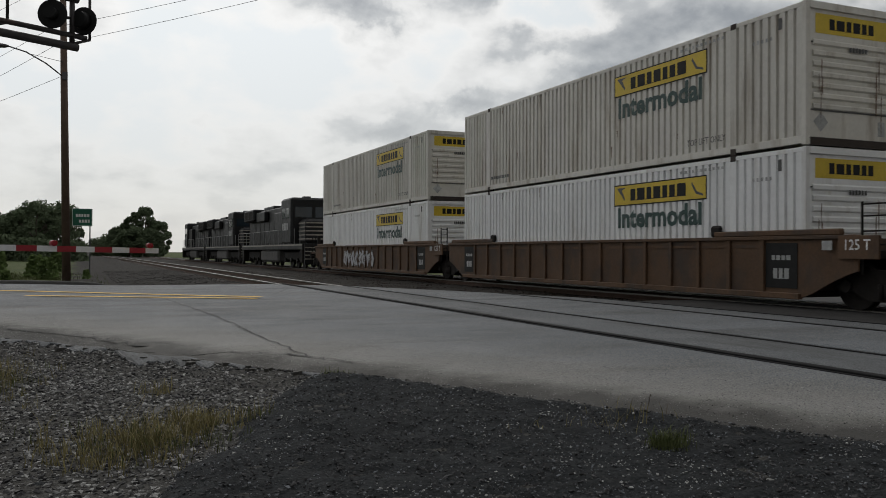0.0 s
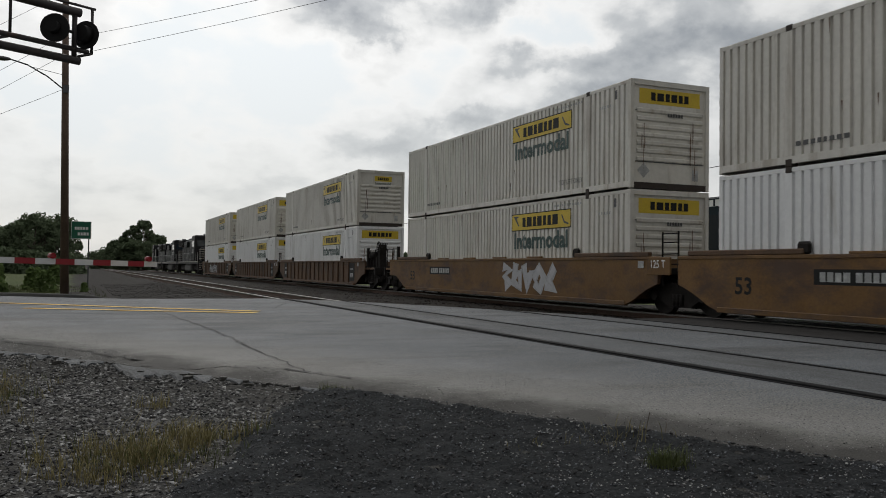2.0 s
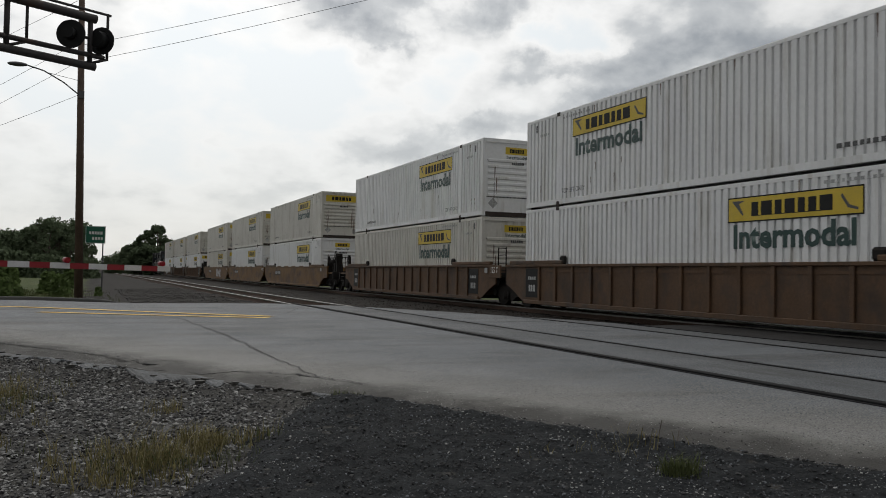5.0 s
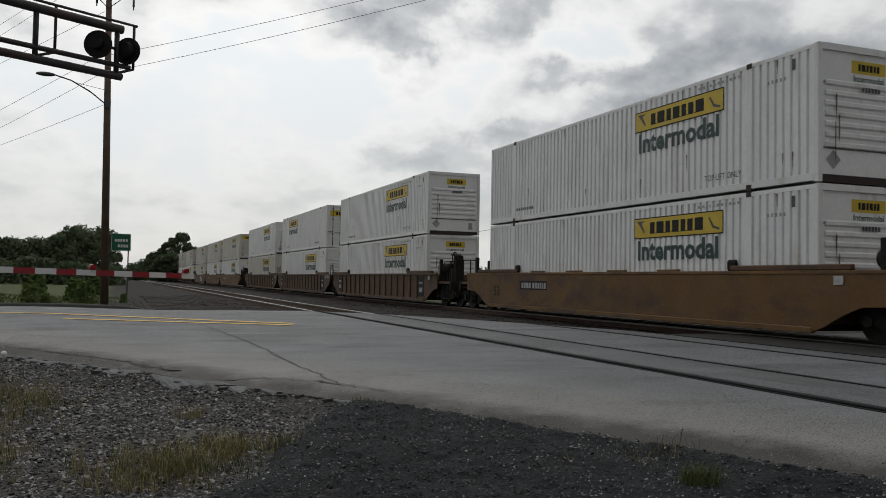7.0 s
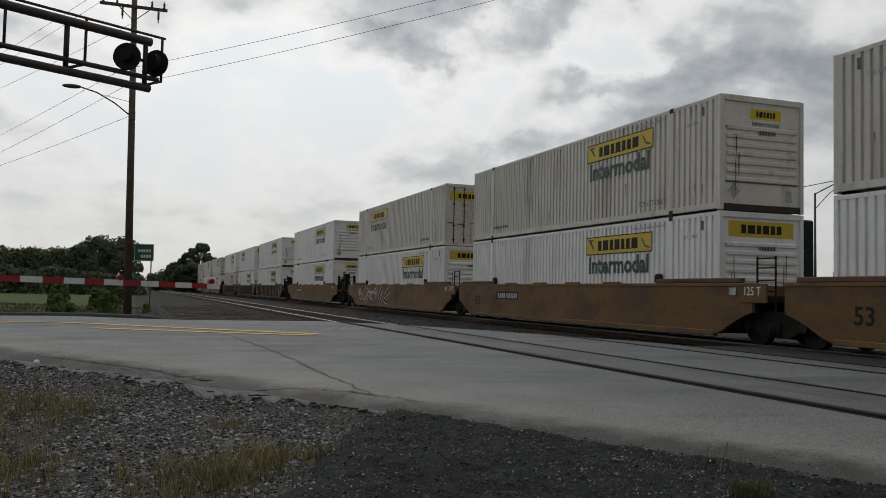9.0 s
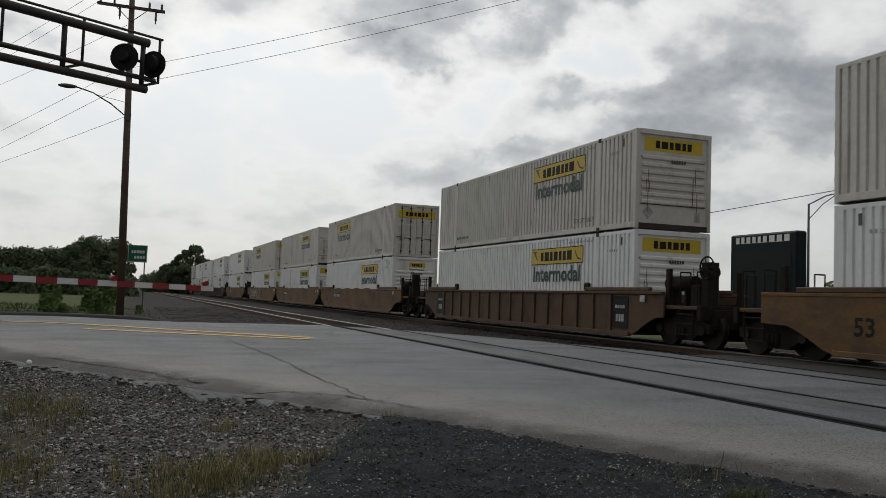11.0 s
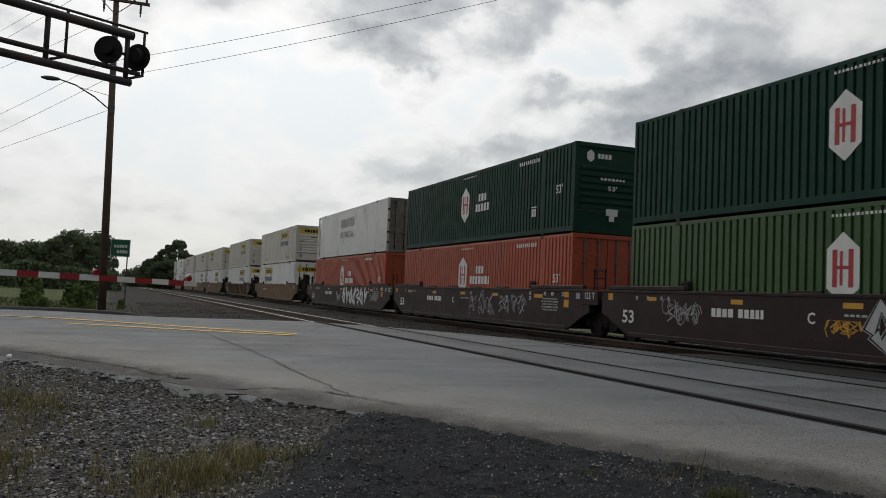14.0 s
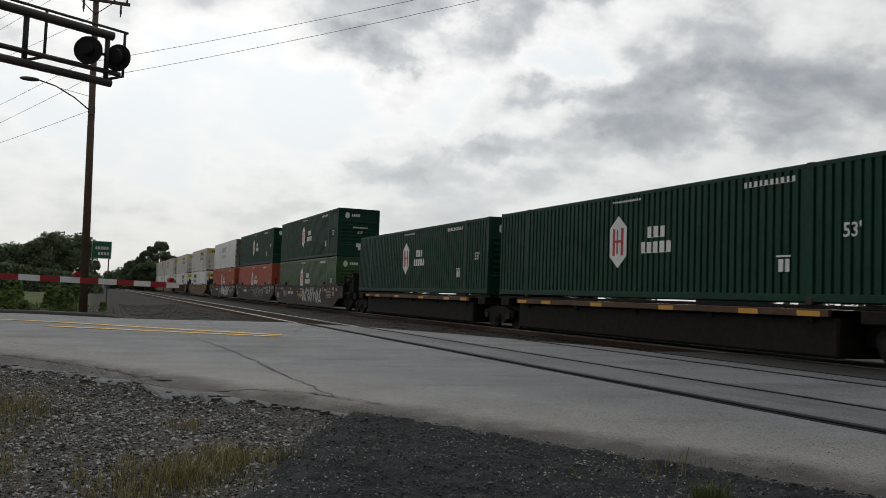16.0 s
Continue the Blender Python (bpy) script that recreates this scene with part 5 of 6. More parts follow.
def well_car(kind, front, rear, brake=True):
    """One platform of a stack car: a deep steel well between end bulkheads. front, rear: 'end', 'joint' or 'none' (the neighbour carries the truck)."""
    paint = {"ribbed": "rust_car", "smooth": "ttx", "maroon": "maroon"}[kind]
    label = {"ribbed": "rusty brown ribbed well car of a container train", "smooth": "weathered mustard-brown smooth-sided well car", "maroon": "dark maroon well car with painted graffiti"}[kind]
    c = tagged(new("well_car"), label, "railcar", group="cars of the train")
    ribbed = kind == "ribbed"
    reach = 9.6 if ribbed else 10.05
    yf, yr = (reach if front == "end" else 9.35), (reach if rear == "end" else 9.35)
    for s in (-1, 1):
        part("side_wall", well_side(s, ribbed, yf, yr), paint, c, "deep steel side")
        lo, hi = (s * 1.28, s * 1.41) if s > 0 else (s * 1.41, s * 1.28)
        part("top_chord", bx(lo, hi, -yr, yf, 1.36, 1.44, bev=0.012), paint, c)
        part("bottom_chord", bx(lo, hi, -8.0, 8.0, 0.17, 0.29, bev=0.012), paint, c)
        for d in (-1, 1):
            part("end_guide", bx(lo, hi + (0.0), min(d * 5.55, d * 9.0), max(d * 5.55, d * 9.0), 1.44, 1.56, bev=0.02), "rust_car" if kind != "maroon" else "maroon", c, "raised steel end guide")
            part("guide_stop", bx(lo + 0.02, hi - 0.02, min(d * 5.4, d * 5.75), max(d * 5.4, d * 5.75), 1.44, 1.70, bev=0.05), "grime", c, "container guide stop")
        if ribbed:
            for i in range(15):
                y = -7.0 + i * 1.0
                xa, xb = (s * 1.345, s * 1.405) if s > 0 else (s * 1.405, s * 1.345)
                part("side_rib", bx(xa, xb, y - 0.055, y + 0.055, 0.29, 1.36, bev=0.01), paint, c)
            xa, xb = (s * 1.345, s * 1.36) if s > 0 else (s * 1.36, s * 1.345)
            part("side_stringer", bx(xa, xb, -7.0, 7.0, 1.20, 1.26), paint, c)
            for y in (-7.5, 7.5):
                part("black_panel", bx(xa, xb, y - 0.42, y + 0.42, 0.38, 1.30), "black", c, "black painted panel")
                put("panel_inscription", on_side(bars(4, 0.5, 0.1, 3), s, s * 1.364, y, 1.0), "letter_grey", c, "faded pale bars")
                put("panel_inscription", on_side(bars(3, 0.42, 0.22, 4), s, s * 1.364, y, 0.68), "letter_grey", c, "faded pale bars")
        else:
            for i in range(4):
                y = -3.6 + i * 2.4
                part("top_lip", bx(lo + 0.02, hi - 0.02, y, y + 0.9, 1.44, 1.49, bev=0.01), paint, c)
            xa = 1.394
            if kind == "smooth":
                put("mark_panel", on_side(flat([rect(-1.0, 1.0, -0.15, 0.15)]), s, s * xa, -s * 4.3, 1.0), "black", c, "black number panel")
                put("mark_inscription", on_side(bars(4, 0.7, 0.19, 5, 0.35), s, s * (xa + 0.004), (4.3 + 0.5) if s < 0 else -(4.3 + 0.5), 1.0), "letter_grey", c, "white bars")
                put("mark_inscription", on_side(bars(6, 0.95, 0.19, 6, 0.35), s, s * (xa + 0.004), (4.3 - 0.45) if s < 0 else -(4.3 - 0.45), 1.0), "letter_grey", c, "white bars")
                put("lettering", on_side(words("53", 0.5, 0.38, 0.02), s, s * xa, -s * 7.2, 0.78), "black", c, "black numerals")
            else:
                put("mark_inscription", on_side(bars(4, 0.75, 0.2, 5, 0.35), s, s * xa, -s * 4.15, 0.95), "letter_white", c, "white bars")
                put("mark_inscription", on_side(bars(5, 0.8, 0.2, 6, 0.35), s, s * xa, -s * 3.2, 0.95), "letter_white", c, "white bars")
                put("lettering", on_side(words("53", 0.55, 0.36, 0.02), s, s * xa, -s * 8.0, 0.72), "letter_white", c, "white numerals")
                put("lettering", on_side(words("C", 0.2, 0.24, 0.02), s, s * xa, -s * 1.44, 0.93), "letter_white", c, "white letter")
                for k, (num_, yy) in enumerate((("40", 5.5), ("45", 6.55), ("48", 7.05), ("53", 7.75))):
                    put("lettering", on_side(words(num_, 0.17, 0.13, 0.01), s, s * xa, s * yy, 1.28), "letter_white", c, "small white numerals")
                put("lettering", on_side(words("20", 0.17, 0.13, 0.01), s, s * xa, s * 5.5, 1.12), "letter_white", c, "small white numerals")
                for k in range(5):
                    put("stencil", on_side(bars(7, 1.0 + 0.1 * (k % 2), 0.05, 6 + k, 0.4), s, s * xa, s * 6.9, 1.12 - 0.09 * k), "letter_grey", c, "small pale bars")
                for k, yy in enumerate((-7.6, -7.1, -6.5, -6.2)):
                    put("stencil", on_side(flat([rect(-0.05, 0.05, -0.05, 0.05)]), s, s * xa, s * yy, 1.24), "letter_grey", c, "small pale mark")
                put("stencil", on_side(bars(6, 0.8, 0.05, 9, 0.4), s, s * xa, s * -0.2, 1.02), "letter_grey", c, "small pale bars")
                for yy, zz, hw, hh in ((-6.9, 1.22, 0.18, 0.05), (-3.66, 1.21, 0.2, 0.055), (-0.4, 1.21, 0.24, 0.055), (2.7, 1.2, 0.24, 0.055), (6.1, 1.2, 0.3, 0.06), (7.97, 1.3, 0.15, 0.12), (7.97, 0.99, 0.15, 0.12), (-8.9, 1.25, 0.12, 0.1)):
                    put("reflector", on_side(flat([rect(-hw, hw, -hh, hh)]), s, s * xa, s * yy, zz), "reflector", c, "yellow reflector plate")
        put("reflector", on_side(flat([rect(-0.12, 0.12, -0.09, 0.09)]), s, s * 1.412, s * 8.7, 1.24), "letter_grey", c, "pale plate")
    part("well_floor", bx(-1.3, 1.3, -8.15, 8.15, 0.22, 0.318), "grime", c, "steel well floor")
    for d in (-1, 1):
        part("bulkhead", bx(-1.3, 1.3, min(d * 8.15, d * 8.3), max(d * 8.15, d * 8.3), 0.36, 1.40), paint, c)
        part("end_deck", bx(-1.3, 1.3, min(d * 8.3, d * 9.3), max(d * 8.3, d * 9.3), 0.98, 1.16, bev=0.02), "grime", c, "grimy end deck")
        part("draw_beam", bx(-0.3, 0.3, min(d * 8.3, d * 9.75), max(d * 8.3, d * 9.75), 0.62, 0.98), "grime", c)
    for d, how in ((1, front), (-1, rear)):
        if how == "end":
            truck(c, d * 10.0)
            end_fittings(c, d, paint, brake and d < 0)
        elif how == "joint":
            truck(c, d * 9.75)
            for s in (-1, 1):
                bm = bmesh.new()
                for y in (9.35, 9.95):
                    tube(bm, [(s * 1.24, d * y, 0.7), (s * 1.24, d * y, 2.05)], 0.025, 5)
                for z in (1.25, 1.5, 1.78, 2.0):
                    tube(bm, [(s * 1.24, d * 9.35, z), (s * 1.24, d * 9.95, z)], 0.016, 5)
                part("joint_ladder", bm, "grime", c, "upright grab irons at the joint")
            put("lettering", on_side(words("125 T", 0.55, 0.2, 0.01), -1, -1.42, d * 9.4, 1.25), "letter_white", c, "white capacity lettering")
            part("lettering_plate", bx(-1.415, -1.36, d * 9.4 - 0.45, d * 9.4 + 0.45, 0.98, 1.42, bev=0.01), paint, c)
            part("bearing", bx(-0.5, 0.5, d * 9.75 - 0.3, d * 9.75 + 0.3, 0.72, 1.1, bev=0.05), "grime", c)
    return c


def graffiti(car, y0, y1, z0, z1, n, seed, fill, line, s=-1, outline_only=False):
    """Spray-painted block shapes along a car side: fat angular strokes with a dark edge and a pale halo, or thin wild lines."""
    r = random.Random(seed)
    w = (y1 - y0) / n

    def ribbon(pts, t):
        vs, fs = [], []
        for k, q in enumerate(pts):
            d = pts[min(k + 1, len(pts) - 1)] - pts[max(k - 1, 0)]
            d = d.normalized() if d.length > 1e-6 else Vector((1, 0))
            a = q - d * t * 0.6 if k == 0 else q + d * t * 0.6 if k == len(pts) - 1 else q
            vs += [(a.x - d.y * t, min(z1 + 0.02, max(z0 - 0.02, a.y + d.x * t)), 0), (a.x + d.y * t, min(z1 + 0.02, max(z0 - 0.02, a.y - d.x * t)), 0)]
            if k:
                fs.append((2 * k - 2, 2 * k - 1, 2 * k + 1, 2 * k))
        me = bpy.data.meshes.new("stroke")
        me.from_pydata(vs, [], fs)
        return me
    # corner sequences of abstract strokes on a lattice
    shapes = (((0, 2), (0.5, 0.2), (1, 1.7), (0.3, 1.1)), ((0, 0.3), (1, 0.1), (0.2, 1), (0.9, 2), (0.5, 1.5)), ((0.1, 2), (0, 0.6), (0.9, 0), (0.7, 1.4), (0.2, 1.2)), ((0, 1), (0.5, 2), (1, 1), (0.5, 0), (0.15, 0.6)),
              ((0.2, 1.9), (1, 1.6), (0.1, 1.0), (1, 0.5), (0.4, 0.1)))
    x = s * 1.398
    for i in range(n):
        left = (-(y0 + w * (i + 1)) if s < 0 else y0 + w * i)
        hh, fat = (z1 - z0), (0.115 if not outline_only else 0.03)
        lean = r.uniform(-0.12, 0.2) * w
        pts = [Vector((left + w * (0.16 + 0.68 * a + r.uniform(-0.07, 0.07)) + lean * (b - 1), z0 + hh * (0.14 + 0.36 * b + r.uniform(-0.05, 0.05)))) for a, b in shapes[(seed + 2 * i) % len(shapes)]]
        if outline_only:
            for j, off in enumerate((0.0, 0.075)):
                put("painted_line", on_side(ribbon([q + Vector((off, off * 0.6)) for q in pts], 0.016), s, x + s * 0.0004 * (2 * i + j), 0, 0), fill, car, "thin sprayed line")
            for j in range(2):
                a = Vector((left + w * r.random(), z0 + hh * r.uniform(0.2, 0.8)))
                arc = [a + Vector((math.cos(k * 0.8) * 0.17, math.sin(k * 0.8) * 0.22)) for k in range(r.randint(4, 8))]
                put("painted_line", on_side(ribbon(arc, 0.013), s, x + s * (0.0004 * (2 * i + j) + 0.0002), 0, 0), fill, car, "thin sprayed curl")
            continue
        for j, (t, m) in enumerate(((fat + 0.075, fill), (fat + 0.05, line), (fat, fill))):
            put("painted_letter" if j == 2 else "painted_outline", on_side(ribbon(pts, t), s, x + s * (0.0018 * i + 0.0006 * j), 0, 0), m, car, "sprayed block stroke" if j == 2 else "spray-paint outline")


def spine_car(front, rear):
    """A low skeleton car that carries one container above its wheels."""
    c = tagged(new("spine_car"), "dark low spine car with yellow reflector plates", "railcar", group="cars of the train")
    part("centre_sill", bx(-0.42, 0.42, -8.4, 8.4, 0.34, 1.06, bev=0.03), "grime", c, "deep centre beam")
    for s in (-1, 1):
        lo, hi = (s * 1.26, s * 1.36) if s > 0 else (s * 1.36, s * 1.26)
        part("side_sill", bx(lo, hi, -6.6, 6.6, 0.93, 1.08, bev=0.01), "rust_car", c, "rusty side sill")
        for yy in (-6.1, -4.4, -1.5, 1.7, 4.6, 6.2):
            put("reflector", on_side(flat([rect(-0.3, 0.3, -0.055, 0.055)]), s, s * 1.364, yy, 0.99), "reflector", c, "yellow reflector plate")
        for yy in (-6.0, -3.0, 0.0, 3.0, 6.0):
            part("outrigger", bx(min(s * 0.36, s * 1.26), max(s * 0.36, s * 1.26), yy - 0.12, yy + 0.12, 0.8, 1.06), "grime", c)
        part("walkway", bx(min(s * 0.7, s * 1.25), max(s * 0.7, s * 1.25), -6.6, 6.6, 1.02, 1.05), "grime", c, "grimy grating walkway")
    part("under_deck", bx(-1.24, 1.24, -8.2, 8.2, 1.085, 1.16, bev=0.01), "grime", c, "grimy deck plate")
    # added dark block: stands for the shade under the car and its brake gear
    part("brake_rigging", bx(-1.2, 1.2, -6.7, 6.7, 0.12, 0.92, bev=0.05), "grime", c, "dark block for shade and grimy brake gear under the car")
    for d in (-1, 1):
        part("deck_shim", bx(-1.2, 1.2, d * 7.6 - 0.25, d * 7.6 + 0.25, 1.08, 1.19), "grime", c)
        part("bolster", bx(-1.3, 1.3, d * 7.6 - 0.3, d * 7.6 + 0.3, 0.82, 1.08, bev=0.02), "grime", c)
    for d, how in ((1, front), (-1, rear)):
        if how == "end":
            truck(c, d * 8.1)
            part("end_beam", bx(-1.3, 1.3, min(d * 8.6, d * 9.0), max(d * 8.6, d * 9.0), 0.75, 1.06), "grime", c)
            part("coupler", bx(-0.13, 0.13, min(d * 8.9, d * 9.35), max(d * 8.9, d * 9.35), 0.74, 0.98), "grime", c)
            bm = bmesh.new()
            for s in (-1, 1):
                tube(bm, [(s * 1.2, d * 8.9, 0.5), (s * 1.2, d * 8.9, 2.0), (s * 0.8, d * 8.9, 2.0), (s * 0.8, d * 8.9, 1.0)], 0.03, 5)
            part("grab_iron", bm, "grime", c)
        elif how == "joint":
            truck(c, d * 8.6)
    return c


def locomotive(cab):
    """A six-axle diesel; cab = 1: cab at the front, -1: cab at the rear."""
    c = tagged(new("locomotive"), "dirty black six-axle diesel locomotive with pale stripes", "locomotive", group="locomotives of the train")
    d = cab

    def b(x0, x1, y0, y1, z0, z1, bev=0.02):
        return bx(x0, x1, min(d * y0, d * y1), max(d * y0, d * y1), z0, z1, bev=bev)
    part("underframe", b(-1.5, 1.5, -10.6, 10.6, 1.25, 1.62), "loco", c)
    part("long_hood", b(-0.95, 0.95, -10.0, 4.6, 1.62, 4.35, 0.08), "loco", c)
    part("radiator_wing", b(-1.5, 1.5, -9.8, -5.6, 3.55, 4.5, 0.1), "loco", c, "flared radiator housing")
    part("fan_deck", b(-0.8, 0.8, -4.8, -1.2, 4.35, 4.6, 0.05), "loco", c)
    part("exhaust", b(-0.4, 0.4, -0.4, 0.5, 4.35, 4.7, 0.04), "grime", c, "exhaust stack")
    part("equipment_box", b(-1.35, 1.35, 1.6, 4.6, 1.62, 3.9, 0.06), "loco", c)
    part("cab", b(-1.53, 1.53, 4.6, 7.6, 1.62, 4.72, 0.14), "loco", c, "angular driver's cab")
    part("nose", b(-1.0, 1.0, 7.6, 9.5, 1.62, 3.25, 0.18), "loco", c, "short nose")
    part("horn", b(-0.25, 0.25, 5.3, 5.9, 4.72, 4.92), "steel", c)
    for s in (-1, 1):
        for y0, y1 in ((5.0, 5.9), (6.1, 7.1)):
            part("cab_window", bx(min(s * 1.52, s * 1.54), max(s * 1.52, s * 1.54), min(d * y0, d * y1), max(d * y0, d * y1), 3.35, 4.05), "loco_glass", c, "side cab window")
        part("windscreen", bx(min(s * 0.12, s * 1.25), max(s * 0.12, s * 1.25), min(d * 7.6, d * 7.63), max(d * 7.6, d * 7.63), 3.4, 4.1), "loco_glass", c, "windscreen pane")
        bm = bmesh.new()
        ys = [-10.3 + 1.55 * i for i in range(14)]
        for y in ys:
            tube(bm, [(s * 1.47, d * y, 1.6), (s * 1.47, d * y, 2.62)], 0.02, 5)
        tube(bm, [(s * 1.47, d * -10.3, 2.62), (s * 1.47, d * 4.5, 2.62)], 0.02, 5)
        part("handrail", bm, "letter_grey", c, "pale handrail")
        for y in (10.2, -10.2):
            part("steps", b(s * 1.3 - 0.18, s * 1.3 + 0.18, y - 0.35, y + 0.35, 0.4, 1.25), "grime", c)
        for k in range(7):
            y = -8.8 + k * 1.75
            part("hood_door", b(min(s * 0.95, s * 0.975), max(s * 0.95, s * 0.975), y, y + 1.55, 1.75, 3.4, 0.005), "loco", c)
        put("number_inscription", on_side(bars(4, 1.6, 0.5, 6), s, s * 1.545, d * 5.9, 2.8), "letter_grey", c, "pale bars")
    part("fuel_tank", b(-1.4, 1.4, -3.1, 3.1, 0.35, 1.25, 0.15), "tank_grey", c, "large dusty grey fuel tank")
    for y in (-10.75, 10.75):
        part("pilot", b(-1.4, 1.4, y - 0.15, y + 0.15, 0.3, 1.6), "loco", c)
        for k in range(4):
            part("stripe", b(-1.4, 1.4, y + (0.152 if y > 0 else -0.17), y + (0.17 if y > 0 else -0.152), 0.62 + 0.24 * k, 0.68 + 0.24 * k, 0.0), "stripe_paint", c, "dirty white stripe")
        part("coupler", b(-0.13, 0.13, y - (0.0 if y > 0 else 0.4), y + (0.4 if y > 0 else 0.0), 0.74, 0.98), "grime", c)
    for k in range(5):
        part("nose_stripe", b(-1.01, 1.01, 9.49, 9.512, 1.9 + 0.26 * k, 1.98 + 0.26 * k, 0.0), "stripe_paint", c, "dirty white stripe")
        for s in (-1, 1):
            part("nose_stripe", b(min(s * 1.0, s * 1.012), max(s * 1.0, s * 1.012), 7.65, 9.3, 1.9 + 0.26 * k, 1.98 + 0.26 * k, 0.0), "stripe_paint", c, "dirty white stripe")
    for s in (-1, 1):
        for k in range(6):
            yy = -9.5 + 0.62 * k
            part("radiator_grille", b(min(s * 1.5, s * 1.512), max(s * 1.5, s * 1.512), yy, yy + 0.5, 3.7, 4.35, 0.0), "grime", c, "dusty radiator grille")
        part("walkway_edge", b(min(s * 1.5, s * 1.515), max(s * 1.5, s * 1.515), -10.5, 10.5, 1.5, 1.58, 0.0), "stripe_paint", c, "dirty pale walkway edge")
        part("air_filter_box", b(min(s * 0.95, s * 1.3), max(s * 0.95, s * 1.3), -5.4, -2.2, 3.45, 4.2, 0.05), "loco", c)
        part("cab_door", b(min(s * 1.53, s * 1.545), max(s * 1.53, s * 1.545), 4.7, 5.0, 1.75, 4.0, 0.0), "loco", c)
    for ty in (-6.6, 6.6):
        t = part("truck_frame", b(-1.2, 1.2, ty - 2.3, ty + 2.3, 0.55, 1.1, 0.05), "grime", c, "three-axle truck")
        for k in (-1.7, 0, 1.7):
            bm = bmesh.new()
            for s in (-1, 1):
                cyl(bm, (s * 0.64, d * (ty + k), 0.53), (s * 0.80, d * (ty + k), 0.53), 0.53, 22)
                cyl(bm, (s * 1.2, d * (ty + k), 0.53), (s * 1.3, d * (ty + k), 0.53), 0.16, 10)
            cyl(bm, (-1.2, d * (ty + k), 0.53), (1.2, d * (ty + k), 0.53), 0.1, 8)
            part("wheelset", bm, "wheel", t, "steel wheelset")
    return c


# ---- the train: places along it at 0 s, front first ----
def run(t):
    """Metres the train has gone at t seconds."""
    return 24.4642 * t + -0.04273 * t * t + -0.000828 * t ** 3


MOVERS = []          # (thing, y at 0 s, z, turned)
PROTO = {}


def place(key, maker, y, z, turned=False):
    if key not in PROTO:
        PROTO[key] = maker()
        ob = PROTO[key]
    else:
        ob = copy_thing(PROTO[key], pose(0, 0, 0))
    MOVERS.append((ob, y, z, turned))
    return ob


UNITS = (
    # y of the container's front end, car kind, front end, rear end, upper (style, nose sign, turned), lower
    (48.52, "ribbed", "end", "joint", ("cream", "big", False), ("white", "big", False)),
    (28.76, "ribbed", "none", "joint", ("cream", "big", False), ("white", "big", False)),
    (9.25, "ribbed", "none", "end", ("cream", "small", False), ("white", "big", False)),
    (-14.21, "smooth", "end", "joint", ("cream", "big", False), ("cream", "big", False)),
    (-33.69, "smooth", "none", "joint", ("cream", "big", False), ("white", "small", False)),
    (-53.25, "smooth", "none", "end", ("cream", "big", False), ("white", "small", False)),
    (-76.79, "ribbed", "end", "joint", ("white", "small", False), ("cream", "small", False)),
    (-96.34, "ribbed", "none", "joint", ("white", "small", True), ("white", "small", False)),
    (-116.29, "ribbed", "none", "end", ("white", "small", False), ("white", "small", False)),
    (-139.45, "smooth", "end", "end", ("white", "small", False), ("white", "small", False)),
    (-163.02, "smooth", "end", "joint", ("cream", "big", True), ("white", "big", False)),
    (-182.73, "smooth", "none", "joint", ("cream", "small", False), ("white", "big", False)),
    (-202.48, "smooth", "none", "end", ("cream", "big", True), ("white", "small", False)),
    (-225.94, "ribbed", "end", "end", ("cream", "big", False), ("white", "big", False)),
    (-249.36, "smooth", "end", "end", ("cream", "big", False), ("white", "big", True)),
    (-272.99, "maroon", "end", "joint", ("reefer", "big", True), ("orange", "big", True)),
    (-292.36, "maroon", "none", "joint", ("green", "big", False), ("orange", "big", True)),
    (-311.76, "maroon", "none", "end", ("green", "big", False), ("olive", "big", False)),
    (-332.69, "spine", "end", "joint", ("green", "big", False), None),
    (-349.85, "spine", "none", "joint", ("green", "big", False), None),
)


def build_train():
    for y, d in ((63.3, -1), (85.8, -1), (108.3, 1)):
        place(("loco", d), lambda: locomotive(d), y, 0.0)
    for i, (front_y, kind, fr, re_, up, low) in enumerate(UNITS):
        y = front_y - CL / 2
        if kind == "spine":
            car = place(("spine", fr, re_), lambda: spine_car(fr, re_), y, 0.0)
            place((up[0], up[1]), lambda: container(up[0], up[1]), y, 1.19, up[2])
            continue
        marked = i in MARKS
        car = place((kind, fr, re_, i if marked else -1), lambda: well_car(kind, fr, re_), y, 0.0)
        if marked:
            for g in MARKS[i]:
                graffiti(car, *g)
        place((low[0], low[1]), lambda: container(low[0], low[1]), y, 0.345, low[2])
        place((up[0], up[1]), lambda: container(up[0], up[1]), y, 3.255, up[2])


